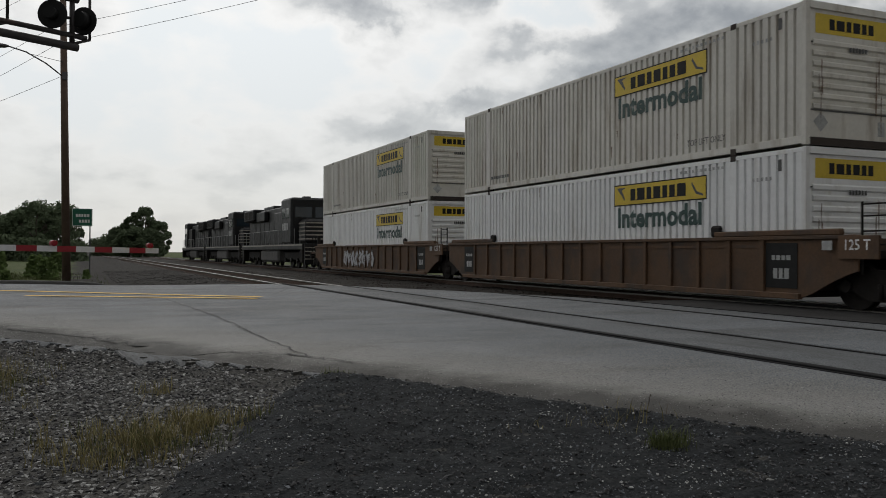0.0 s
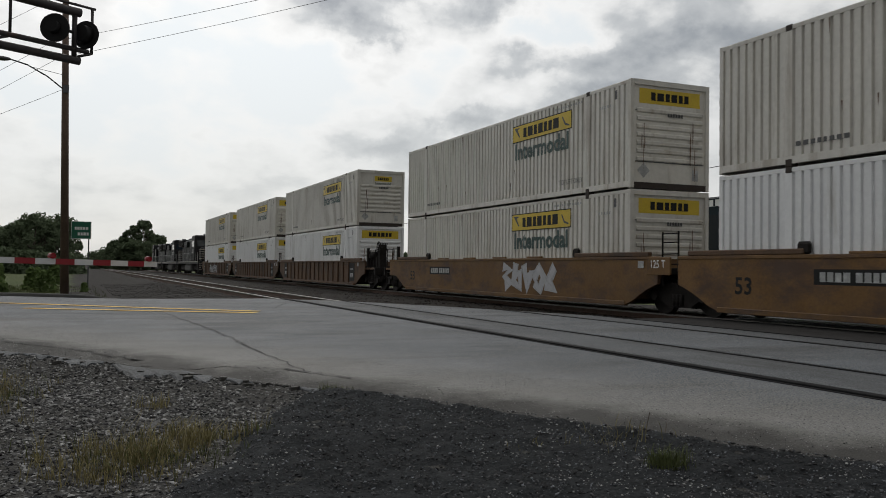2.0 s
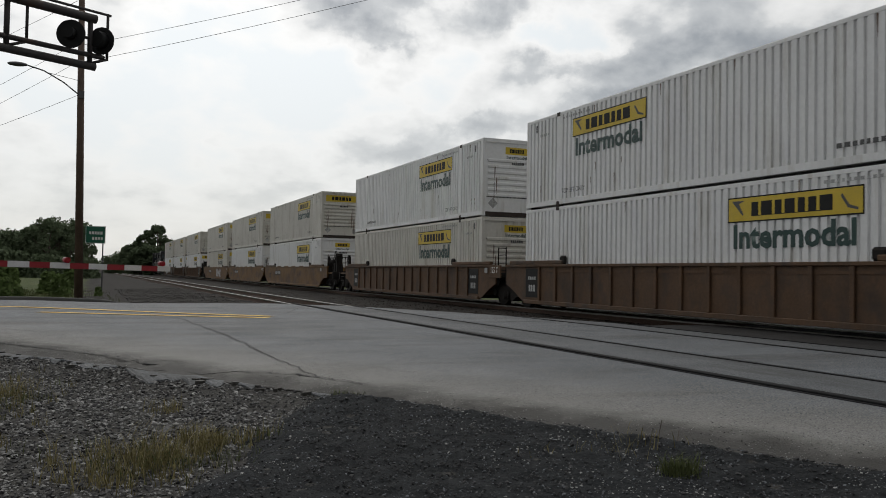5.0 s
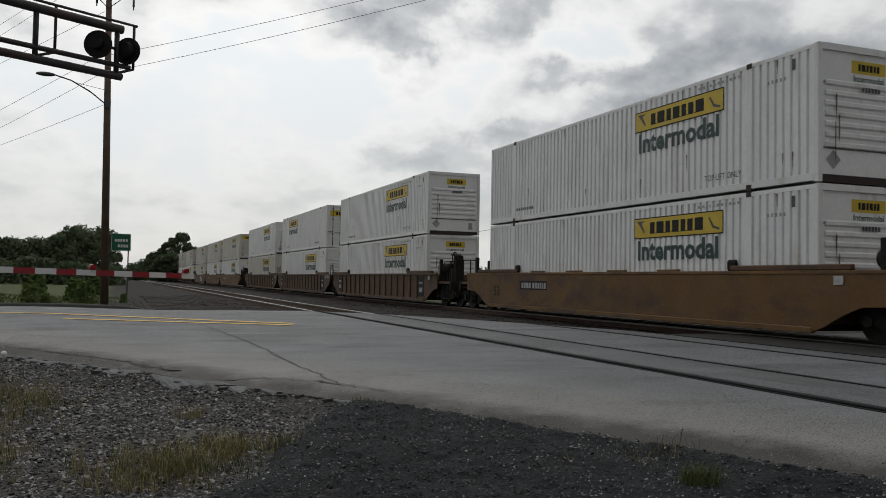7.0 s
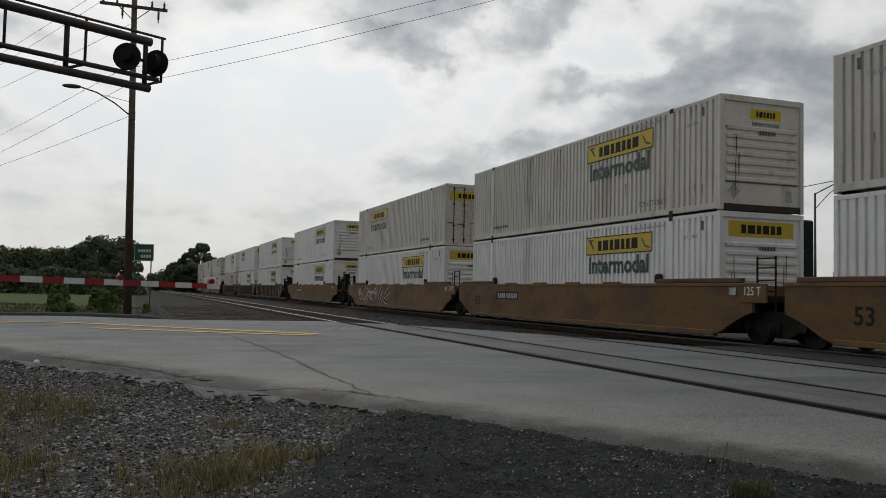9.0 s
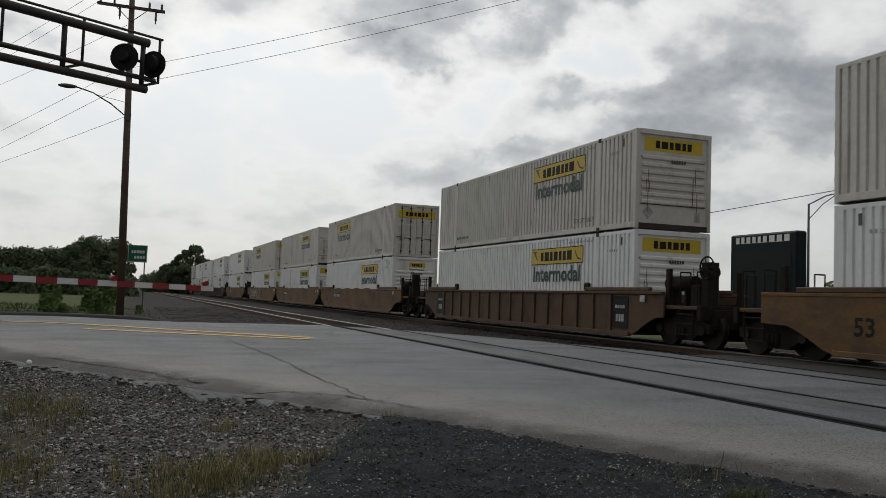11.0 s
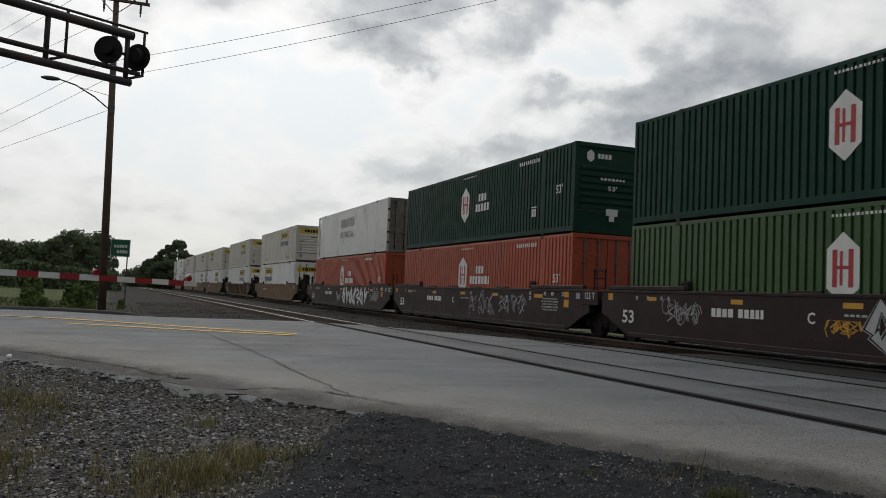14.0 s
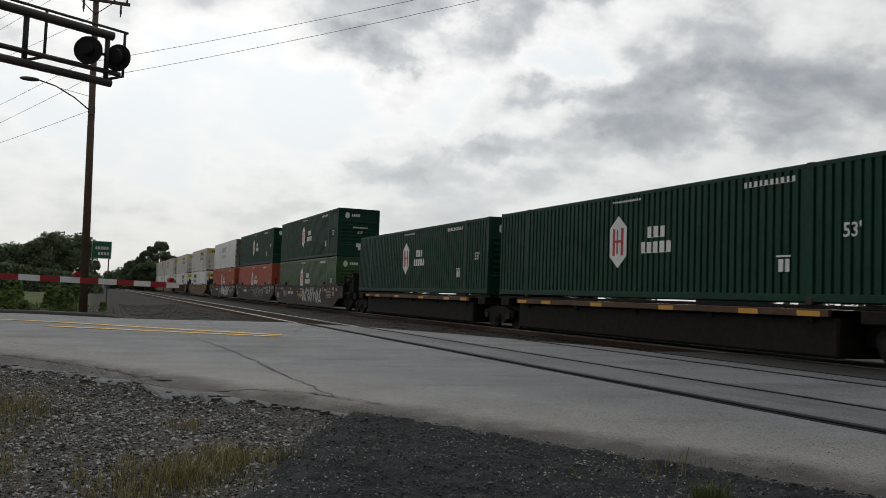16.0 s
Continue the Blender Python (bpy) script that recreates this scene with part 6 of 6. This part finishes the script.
MARKS = {
    0: [(-1.5, 3.5, 0.34, 1.2, 8, 3, "silver", "soot")],
    3: [(-4.6, -1.1, 0.32, 1.3, 5, 11, "silver", "letter_grey")],
    10: [(2.9, 7.3, 0.3, 1.34, 5, 5, "white_spray", "soot", -1, True), (0.4, 2.7, 0.3, 1.34, 2, 6, "black", "white_spray")],
    15: [(-5.3, 0.0, 0.27, 1.38, 7, 0, "white_spray", "black"), (0.6, 1.4, 0.45, 0.9, 4, 23, "letter_grey", "soot", -1, True), (-7.2, -5.9, 0.55, 1.0, 4, 26, "letter_grey", "soot", -1, True)],
    16: [(-2.7, -0.3, 0.3, 1.38, 3, 31, "silver", "soot", -1, True), (-5.1, -2.9, 0.4, 1.32, 4, 33, "silver", "soot", -1, True)],
    17: [(-5.2, 0.1, 0.28, 1.38, 7, 41, "silver", "black"), (5.0, 6.3, 0.55, 1.2, 4, 43, "letter_grey", "soot", -1, True), (0.3, 0.95, 0.6, 0.9, 3, 44, "reflector", "soot", -1, True)],
}
build_train()


# ---- roadside things ----
def utility_pole():
    p = tagged(new("utility_pole"), "tall weathered brown timber utility pole with crossarm", "utility pole")
    bm = bmesh.new()
    cyl(bm, (0, 0, -0.4), (-0.25, 0, 15.2), 0.19, 14, 0.125)
    part("post", bm, "pole", p, "tapered brown timber post")
    arm = part("crossarm", bx(-1.75, 1.25, -0.19, -0.08, 14.38, 14.52, bev=0.01), "pole", p, "timber crossarm")
    bm = bmesh.new()
    for x in (-0.95, 0.5):
        tube(bm, [(x, -0.2, 14.4), (-0.24, -0.16, 13.75)], 0.02, 5)
    part("brace", bm, "dark_steel", arm)
    for x in (-1.6, -1.0, 0.55, 1.1):
        bm = bmesh.new()
        for k in range(4):
            cyl(bm, (x, -0.14, 14.52 + 0.07 * k), (x, -0.14, 14.56 + 0.07 * k), 0.055, 8)
        cyl(bm, (x, -0.14, 14.5), (x, -0.14, 14.84), 0.02, 6)
        part("insulator", bm, "insulator", arm, "grey porcelain insulator")
    for x in (-0.75, 0.85):
        bm = bmesh.new()
        cyl(bm, (x, -0.16, 14.35), (x, -0.16, 13.95), 0.05, 8)
        cyl(bm, (x, -0.16, 13.95), (x, -0.16, 13.8), 0.03, 6)
        part("fuse_cutout", bm, "insulator", arm, "hanging fuse cutout")
    lamp = part("lamp_bracket", bx(-0.25, 0.0, -0.2, -0.1, 9.1, 9.45), "steel", p)
    bm = bmesh.new()
    tube(bm, [(-0.15, -0.15, 9.2), (-0.9, -0.3, 9.75), (-1.7, -0.45, 10.15), (-2.35, -0.55, 10.3)], 0.032, 7)
    tube(bm, [(-0.2, -0.15, 9.9), (-1.5, -0.4, 10.08)], 0.012, 5)
    part("lamp_arm", bm, "steel", lamp, "curved steel lamp arm")
    bm = bmesh.new()
    bmesh.ops.create_uvsphere(bm, u_segments=14, v_segments=8, radius=1.0)
    bmesh.ops.scale(bm, vec=(0.42, 0.17, 0.10), verts=bm.verts)
    bmesh.ops.translate(bm, vec=(-2.75, -0.6, 10.3), verts=bm.verts)
    for f in bm.faces:
        f.smooth = True
    part("lamp_head", bm, "steel", lamp, "grey cobra-head lamp")
    p.location = (-0.36, 42.3, -0.25)
    return p


def cable(a, b, sag, r=0.009, n=18):
    cu = bpy.data.curves.new("cable", "CURVE")
    cu.dimensions, cu.bevel_depth, cu.bevel_resolution = "3D", r, 1
    sp = cu.splines.new("POLY")
    sp.points.add(n)
    for i in range(n + 1):
        u = i / n
        q = Vector(a).lerp(Vector(b), u)
        sp.points[i].co = (q.x, q.y, q.z - 4 * sag * u * (1 - u), 1)
    ob = new("overhead_cable", cu)
    cu.materials.append(M["wire"])
    return tagged(ob, "thin black overhead cable", "cable", group="overhead cables")


def street_sign():
    s = tagged(new("road_sign"), "green road name sign on a thin steel post", "road sign")
    part("post", bx(0.33, 0.39, -0.03, 0.03, -0.6, 3.2), "steel", s, "thin steel post")
    part("board", bx(-0.47, 0.47, -0.06, -0.035, 2.33, 3.2, bev=0.008), "sign_green", s, "green sign board")
    put("sign_inscription", on_rear(bars(5, 0.62, 0.15, 3, 0.3), 0.02, -0.063, 2.86), "letter_white", s, "white bars")
    put("sign_inscription", on_rear(bars(4, 0.5, 0.15, 4, 0.3), 0.1, -0.063, 2.58), "letter_white", s, "white bars")
    put("sign_rim", on_rear(flat([rect(-0.45, 0.45, 0.41, 0.425), rect(-0.45, 0.45, -0.425, -0.41), rect(-0.45, -0.435, -0.42, 0.42), rect(0.435, 0.45, -0.42, 0.42)]), 0, -0.062, 2.765), "letter_white", s, "thin white rim")
    s.location = (0.3, 46, 0.0)


def signal_boom():
    """Cantilever of steel tubes over the road that carries two flashing-light heads."""
    b = tagged(new("signal_cantilever"), "dark steel signal cantilever reaching over the road", "railway signal")
    d = Vector((-0.87, -0.49, 0))
    tip = Vector((0.04, 19.75, 0))
    far = tip + d * 9.0

    def at(u, z):
        q = tip + d * u
        return (q.x, q.y, z)
    for z, r, name in ((5.42, 0.085, "lower_chord"), (6.46, 0.095, "upper_chord")):
        bm = bmesh.new()
        cyl(bm, at(0, z), at(9.0, z), r, 14)
        part(name, bm, "dark_steel", b, "dark steel tube")
    bm = bmesh.new()
    cyl(bm, at(-0.2, 5.66), at(9.0, 5.66), 0.055, 10)
    part("walk_rail", bm, "dark_steel", b)
    bm = bmesh.new()
    cyl(bm, at(-0.35, 6.62), at(9.0, 6.62), 0.03, 8)
    part("hand_rail", bm, "dark_steel", b)
    for u in (0.12, 1.88, 3.5, 5.2, 6.9):
        bm = bmesh.new()
        cyl(bm, at(u, 5.42), at(u, 6.46), 0.055, 10)
        part("web_post", bm, "dark_steel", b)
        bm = bmesh.new()
        cyl(bm, at(u - 0.4, 5.62), at(u - 0.4, 6.62), 0.03, 8)
        part("rail_post", bm, "dark_steel", b)
        bm = bmesh.new()
        cyl(bm, at(u, 5.48), at(u - 0.4, 5.64), 0.03, 8)
        part("bracket", bm, "dark_steel", b)
    q = at(9.0, 0)
    bm = bmesh.new()
    cyl(bm, (q[0], q[1], -0.5), (q[0], q[1], 7.0), 0.16, 16)
    part("mast", bm, "steel", b, "round steel mast")
    for u, yaw in ((0.55, 0), (-0.14, 0)):
        c = Vector(at(u, 6.02))
        face = Vector((-0.35, -0.94, 0)) if u > 0 else Vector((0.55, 0.83, 0))
        bm = bmesh.new()
        cyl(bm, c - face * 0.02, c + face * 0.02, 0.30, 24)
        h = part("lamp_shield", bm, "black", b, "round black signal shield")
        bm = bmesh.new()
        cyl(bm, c + face * 0.02, c + face * 0.20, 0.13, 16)
        part("lamp_hood", bm, "black", h, "black lamp hood")
        bm = bmesh.new()
        cyl(bm, c - face * 0.22, c - face * 0.02, 0.17, 14, 0.2)
        part("lamp_case", bm, "black", h, "black lamp case")
        bm = bmesh.new()
        cyl(bm, c - Vector((0, 0, 0.02)), Vector(at(0.12, 6.02)), 0.035, 8)
        part("lamp_arm", bm, "dark_steel", h)


def crossing_gate():
    """Lowered arm, nearly parallel to the signal cantilever."""
    g = tagged(new("crossing_gate"), "lowered red and white striped crossing gate arm", "crossing gate")
    tip, d = Vector((1.85, 21.5, 1.09)), Vector((-0.82, -0.57, 0.0125)).normalized()
    side = Vector((-d.y, d.x, 0)).normalized() * 0.02
    q0 = 0.0
    for i, w in enumerate([0.38] + [0.455, 0.465] * 11):
        a, b = tip + d * q0, tip + d * (q0 + w)
        q0 += w
        bm = bmesh.new()
        v = [bm.verts.new(p + side * sy + Vector((0, 0, sz * 0.062))) for p in (a, b) for sy in (-1, 1) for sz in (-1, 1)]
        for f in ((0, 1, 3, 2), (4, 6, 7, 5), (0, 4, 5, 1), (2, 3, 7, 6), (0, 2, 6, 4), (1, 5, 7, 3)):
            bm.faces.new([v[k] for k in f])
        bmesh.ops.recalc_face_normals(bm, faces=bm.faces[:])
        part("stripe", bm, "gate_red" if i % 2 else "gate_white", g, "red reflective stripe" if i % 2 else "white board stripe")
    for u in (0.25, 2.75, 5.6):
        p = tip + d * u + Vector((0, 0, 0.12))
        bm = bmesh.new()
        cyl(bm, p - side * 3.2, p + side * 3.2, 0.062, 14)
        cyl(bm, p - Vector((0, 0, 0.08)), p, 0.02, 6)
        part("gate_lamp", bm, "lamp_red", g, "small red warning lamp")
    e = tip + d * q0
    bm = bmesh.new()
    box(bm, e.x - 0.35, e.x + 0.35, e.y - 0.3, e.y + 0.3, 0.7, 1.6, bev=0.04)
    part("mechanism", bm, "steel", g, "steel gate mechanism")
    bm = bmesh.new()
    cyl(bm, (e.x, e.y, -0.5), (e.x, e.y, 4.0), 0.07, 12)
    part("mast", bm, "steel", g, "steel mast")


def street_lamp(x, y, top, reach, turn=0.0):
    s = tagged(new("street_lamp"), "tall slim steel street lamp with curved arm", "street lamp", group="street lamps beyond the tracks")
    bm = bmesh.new()
    cyl(bm, (0, 0, -0.6), (0, 0, top), 0.10, 10, 0.06)
    part("post", bm, "steel", s)
    bm = bmesh.new()
    tube(bm, [(0, 0, top - 0.05), (0, -reach * 0.35, top + 0.32), (0, -reach * 0.7, top + 0.42), (0, -reach, top + 0.4)], 0.035, 6)
    tube(bm, [(0, 0, top - 0.9), (0, -reach * 0.3, top - 0.1), (0, -reach * 0.6, top + 0.38)], 0.025, 6)
    part("arm", bm, "steel", s, "curved arm")
    bm = bmesh.new()
    bmesh.ops.create_uvsphere(bm, u_segments=12, v_segments=7, radius=1.0)
    bmesh.ops.scale(bm, vec=(0.16, 0.40, 0.10), verts=bm.verts)
    bmesh.ops.translate(bm, vec=(0, -reach - 0.3, top + 0.38), verts=bm.verts)
    part("lamp_head", bm, "steel", s, "oval lamp head")
    s.matrix_basis = pose(x, y, 0, 0, 0, turn)


def billboard():
    b = tagged(new("billboard"), "large dark display sign with white bars along its top", "sign")
    bm = bmesh.new()
    box(bm, 0, 0.9, -3.25, 3.25, 0.9, 6.25, bev=0.12)
    part("cabinet", bm, "billboard", b, "dark cabinet")
    part("screen", bx(-0.03, 0.0, -2.75, 2.75, 1.6, 5.0), "screen", b, "unlit display screen")
    put("sign_inscription", on_side(bars(9, 5.2, 0.46, 4, 0.5), -1, -0.012, 0.0, 5.82), "letter_white", b, "white bars")
    for y in (-2.0, 2.0):
        part("leg", bx(0.25, 0.65, y - 0.2, y + 0.2, -0.5, 0.9), "dark_steel", b)
    b.matrix_basis = pose(40.3, 46.75, 0, 0, 0, 0)


def tree(x, y, h, w, seed, n=1500, leaf="leaf", low=0.16, size=0.42):
    """A broadleaf tree: tapered trunk, limbs, and a crown of many small leaf sprays with gaps."""
    r = random.Random(seed)
    t = tagged(new("tree"), "dark green broadleaf tree with a dense uneven crown", "tree", group="trees beyond the road")
    bm = bmesh.new()
    cyl(bm, (0, 0, -0.5), (0.1, 0, h * 0.55), 0.028 * h, 9, 0.012 * h)
    tips = []
    for i in range(9):
        a, z = r.uniform(0, 6.28), h * r.uniform(0.22, 0.55)
        e = Vector((math.cos(a) * w * r.uniform(0.25, 0.42), math.sin(a) * w * r.uniform(0.25, 0.42), z + h * r.uniform(0.12, 0.34)))
        cyl(bm, (0.05, 0, z), e, 0.009 * h, 6, 0.004 * h)
        tips.append(e)
    part("trunk", bm, "bark", t, "grey-brown trunk and limbs")
    clumps = [(Vector((0, 0, h * 0.78)), w * 0.26)]
    for i in range(20):
        a = r.uniform(0, 6.28)
        z = r.uniform(low + 0.1, 0.93)
        rad = w * 0.5 * math.sqrt(max(0.05, 1 - ((z - 0.5) / 0.52) ** 2)) * r.uniform(0.35, 0.88)
        clumps.append((Vector((math.cos(a) * rad, math.sin(a) * rad, z * h)), w * r.uniform(0.10, 0.2)))
    vs, fs = [], []
    for i in range(n):
        c, s = r.choice(clumps)
        q = Vector((r.gauss(0, 1), r.gauss(0, 1), r.gauss(0, 0.8)))
        q = c + q.normalized() * s * (0.4 + 0.75 * r.random() ** 0.6)
        u = Vector((r.gauss(0, 1), r.gauss(0, 1), r.gauss(0, 1))).normalized()
        v = u.orthogonal().normalized()
        z1 = size * r.uniform(0.6, 1.4)
        k = len(vs)
        vs += [q - u * z1, q + v * z1 * 0.5, q + u * z1, q - v * z1 * 0.5]
        fs.append((k, k + 1, k + 2, k + 3))
    me = bpy.data.meshes.new("crown")
    me.from_pydata([tuple(v) for v in vs], [], fs)
    put("crown", me, leaf, t, "uneven leafy crown")
    t.location = (x, y, ground_z(x, y))
    return t


def shrub(x, y, h, seed, leaf="leaf_light"):
    r = random.Random(seed)
    vs, fs = [], []
    for i in range(420):
        a, z = r.uniform(0, 6.28), h * r.random()
        rad = h * 0.5 * (1 - 0.5 * (z / h)) * r.random() ** 0.5
        q = Vector((math.cos(a) * rad, math.sin(a) * rad, z))
        u = Vector((r.gauss(0, 1), r.gauss(0, 1), r.gauss(0, 1))).normalized() * 0.09 * h
        v = u.orthogonal() * 0.5
        k = len(vs)
        vs += [q - u, q + v, q + u, q - v]
        fs.append((k, k + 1, k + 2, k + 3))
    me = bpy.data.meshes.new("shrub")
    me.from_pydata([tuple(v) for v in vs], [], fs)
    s = tagged(put("shrub", me, leaf), "low green roadside shrub", "shrub", group="shrubs beside the road")
    s.location = (x, y, ground_z(x, y) - 0.05)


utility_pole()
for a, b, sag in (((-0.53, 42.1, 11.29), (19.24, 24.0, 14.25), 0.24), ((-0.49, 42.1, 10.52), (19.25, 24.0, 13.78), 0.24), ((0.2, 42.1, 14.85), (26, 22, 19.5), 0.5),
                  ((-0.6, 42.1, 8.99), (-17.5, 75, 7.3), 0.25), ((-0.61, 42.1, 10.55), (-17.5, 75, 7.1), 0.25), ((-0.66, 42.1, 11.42), (-17.6, 75, 8.3), 0.25),
                  ((-0.76, 42.1, 13.31), (-17.8, 75, 12.3), 0.25), ((-1.9, 42.1, 14.9), (-17.9, 75, 13.8), 0.25), ((-1.3, 42.1, 14.9), (-17.9, 75, 12.9), 0.25)):
    cable(a, b, sag)
cable((36, 51.6, 7.2), (36, 6, 8.95), 0.1, r=0.022)
cable((36, 51.6, 7.2), (36, 110, 6.4), 0.3, r=0.022)
street_sign()
signal_boom()
crossing_gate()
street_lamp(36, 38.0, 7.15, 3.6)
far_pole = tagged(new("utility_pole"), "dark timber line pole beyond the tracks", "utility pole")
bm = bmesh.new()
cyl(bm, (0, 0, -0.4), (0, 0, 7.8), 0.16, 12, 0.11)
part("post", bm, "pole", far_pole, "dark timber post")
part("bracket_arm", bx(-0.06, 0.06, -1.0, -0.1, 7.1, 7.2, bev=0.01), "dark_steel", far_pole, "short steel arm")
bm = bmesh.new()
cyl(bm, (0, -0.6, 7.2), (0, -0.6, 7.42), 0.07, 8)
part("insulator", bm, "insulator", far_pole, "grey porcelain insulator")
far_pole.location = (36, 52.2, 0)
street_lamp(80, 66, 8.2, 3.6)
billboard()
_r = random.Random(17)
SKYLINE = ((-14, 2.1), (-8, 2.3), (-5, 2.3), (-3.9, 2.15), (-2.7, 2.7), (-2.1, 3.2), (-0.8, 3.15), (-0.2, 2.6), (0.35, 1.2))     # bearing and height of the tree line, degrees


def skyline(a):
    for (a0, e0), (a1, e1) in zip(SKYLINE, SKYLINE[1:]):
        if a <= a1:
            return e0 + (e1 - e0) * max(0.0, a - a0) / (a1 - a0)
    return SKYLINE[-1][1]


for i in range(30):
    a = -13.5 + 13.4 * i / 29 + _r.uniform(-0.12, 0.12)
    y = 150 + _r.uniform(-12, 22)
    tree(y * math.tan(radians(a)), y, 1.0 + y * math.tan(radians(skyline(a))) * _r.uniform(0.94, 1.10), _r.uniform(4.6, 6.6), 100 + i, 3000, "leaf", -0.08, 0.27)
for i in range(26):
    a = -12 + 12.2 * i / 25 + _r.uniform(-0.15, 0.15)
    shrub(128 * math.tan(radians(a)), 128 + _r.uniform(-5, 5), _r.uniform(2.4, 3.8), 900 + i, "leaf")
for a, e, y, w in ((4.0, 3.05, 205, 4.4), (3.45, 2.72, 207, 4.0), (3.0, 2.2, 210, 4.4), (2.6, 1.75, 213, 5.0), (4.55, 2.3, 208, 4.4), (4.95, 1.95, 212, 5.0), (2.2, 1.45, 225, 5.5), (1.85, 1.15, 240, 6), (1.5, 0.95, 260, 6.5), (1.15, 0.72, 290, 7),
                   (3.7, 1.7, 203, 6.0), (3.1, 1.4, 204, 6.0), (4.4, 1.5, 204, 6.0)):
    tree(y * math.tan(radians(a)), y, 1.0 + y * math.tan(radians(e)), w, 400 + int(a * 20), 4200, "leaf", -0.05, 0.30)
for i in range(14):
    u = i / 13
    tree(9.6 + 17 * u + _r.uniform(-0.6, 0.6), 262 + 140 * u, 4.2 + 4.5 * min(1, u * 3) * _r.uniform(0.6, 1), 7 + 6 * u, 200 + i, 1800, "leaf", 0.0, 0.7)
for i in range(22):
    tree(150 + _r.uniform(-15, 25), 60 + i * 16, 7 + 3 * _r.random(), 14, 300 + i, 500, "leaf", 0.02, 0.9)
for x, y, h in ((-3.0, 36.5, 1.0), (-2.5, 37.2, 0.6), (-1.2, 45, 1.1), (-6.5, 44, 0.9), (0.5, 45.0, 0.5), (-1.9, 49, 1.2), (-8.2, 50, 1.2), (-4.6, 60, 1.6), (-11, 70, 2.0), (-1.0, 62, 1.5)):
    shrub(x, y, h, int(x * 100))
shed = tagged(new("shed"), "small pale shed far behind the verge", "shed")
part("wall", bx(-3, 3, -2, 2, -0.5, 1.6), "shed", shed)
bm = bmesh.new()
prism(bm, [(-2.3, 1.6), (2.3, 1.6), (0, 2.4)], -3.2, 3.2)
part("roof", bm, "dark_steel", shed)
shed.location = (-19.5, 132, 0)


# ---- movement ----
def motions():
    steps = [i * 0.5 for i in range(33)]
    for ob, y, z, turned in MOVERS:
        walk(ob, [(t, pose(TRACK_X, y + run(t), z, 0, 0, 180 if turned else 0)) for t in steps])


motions()
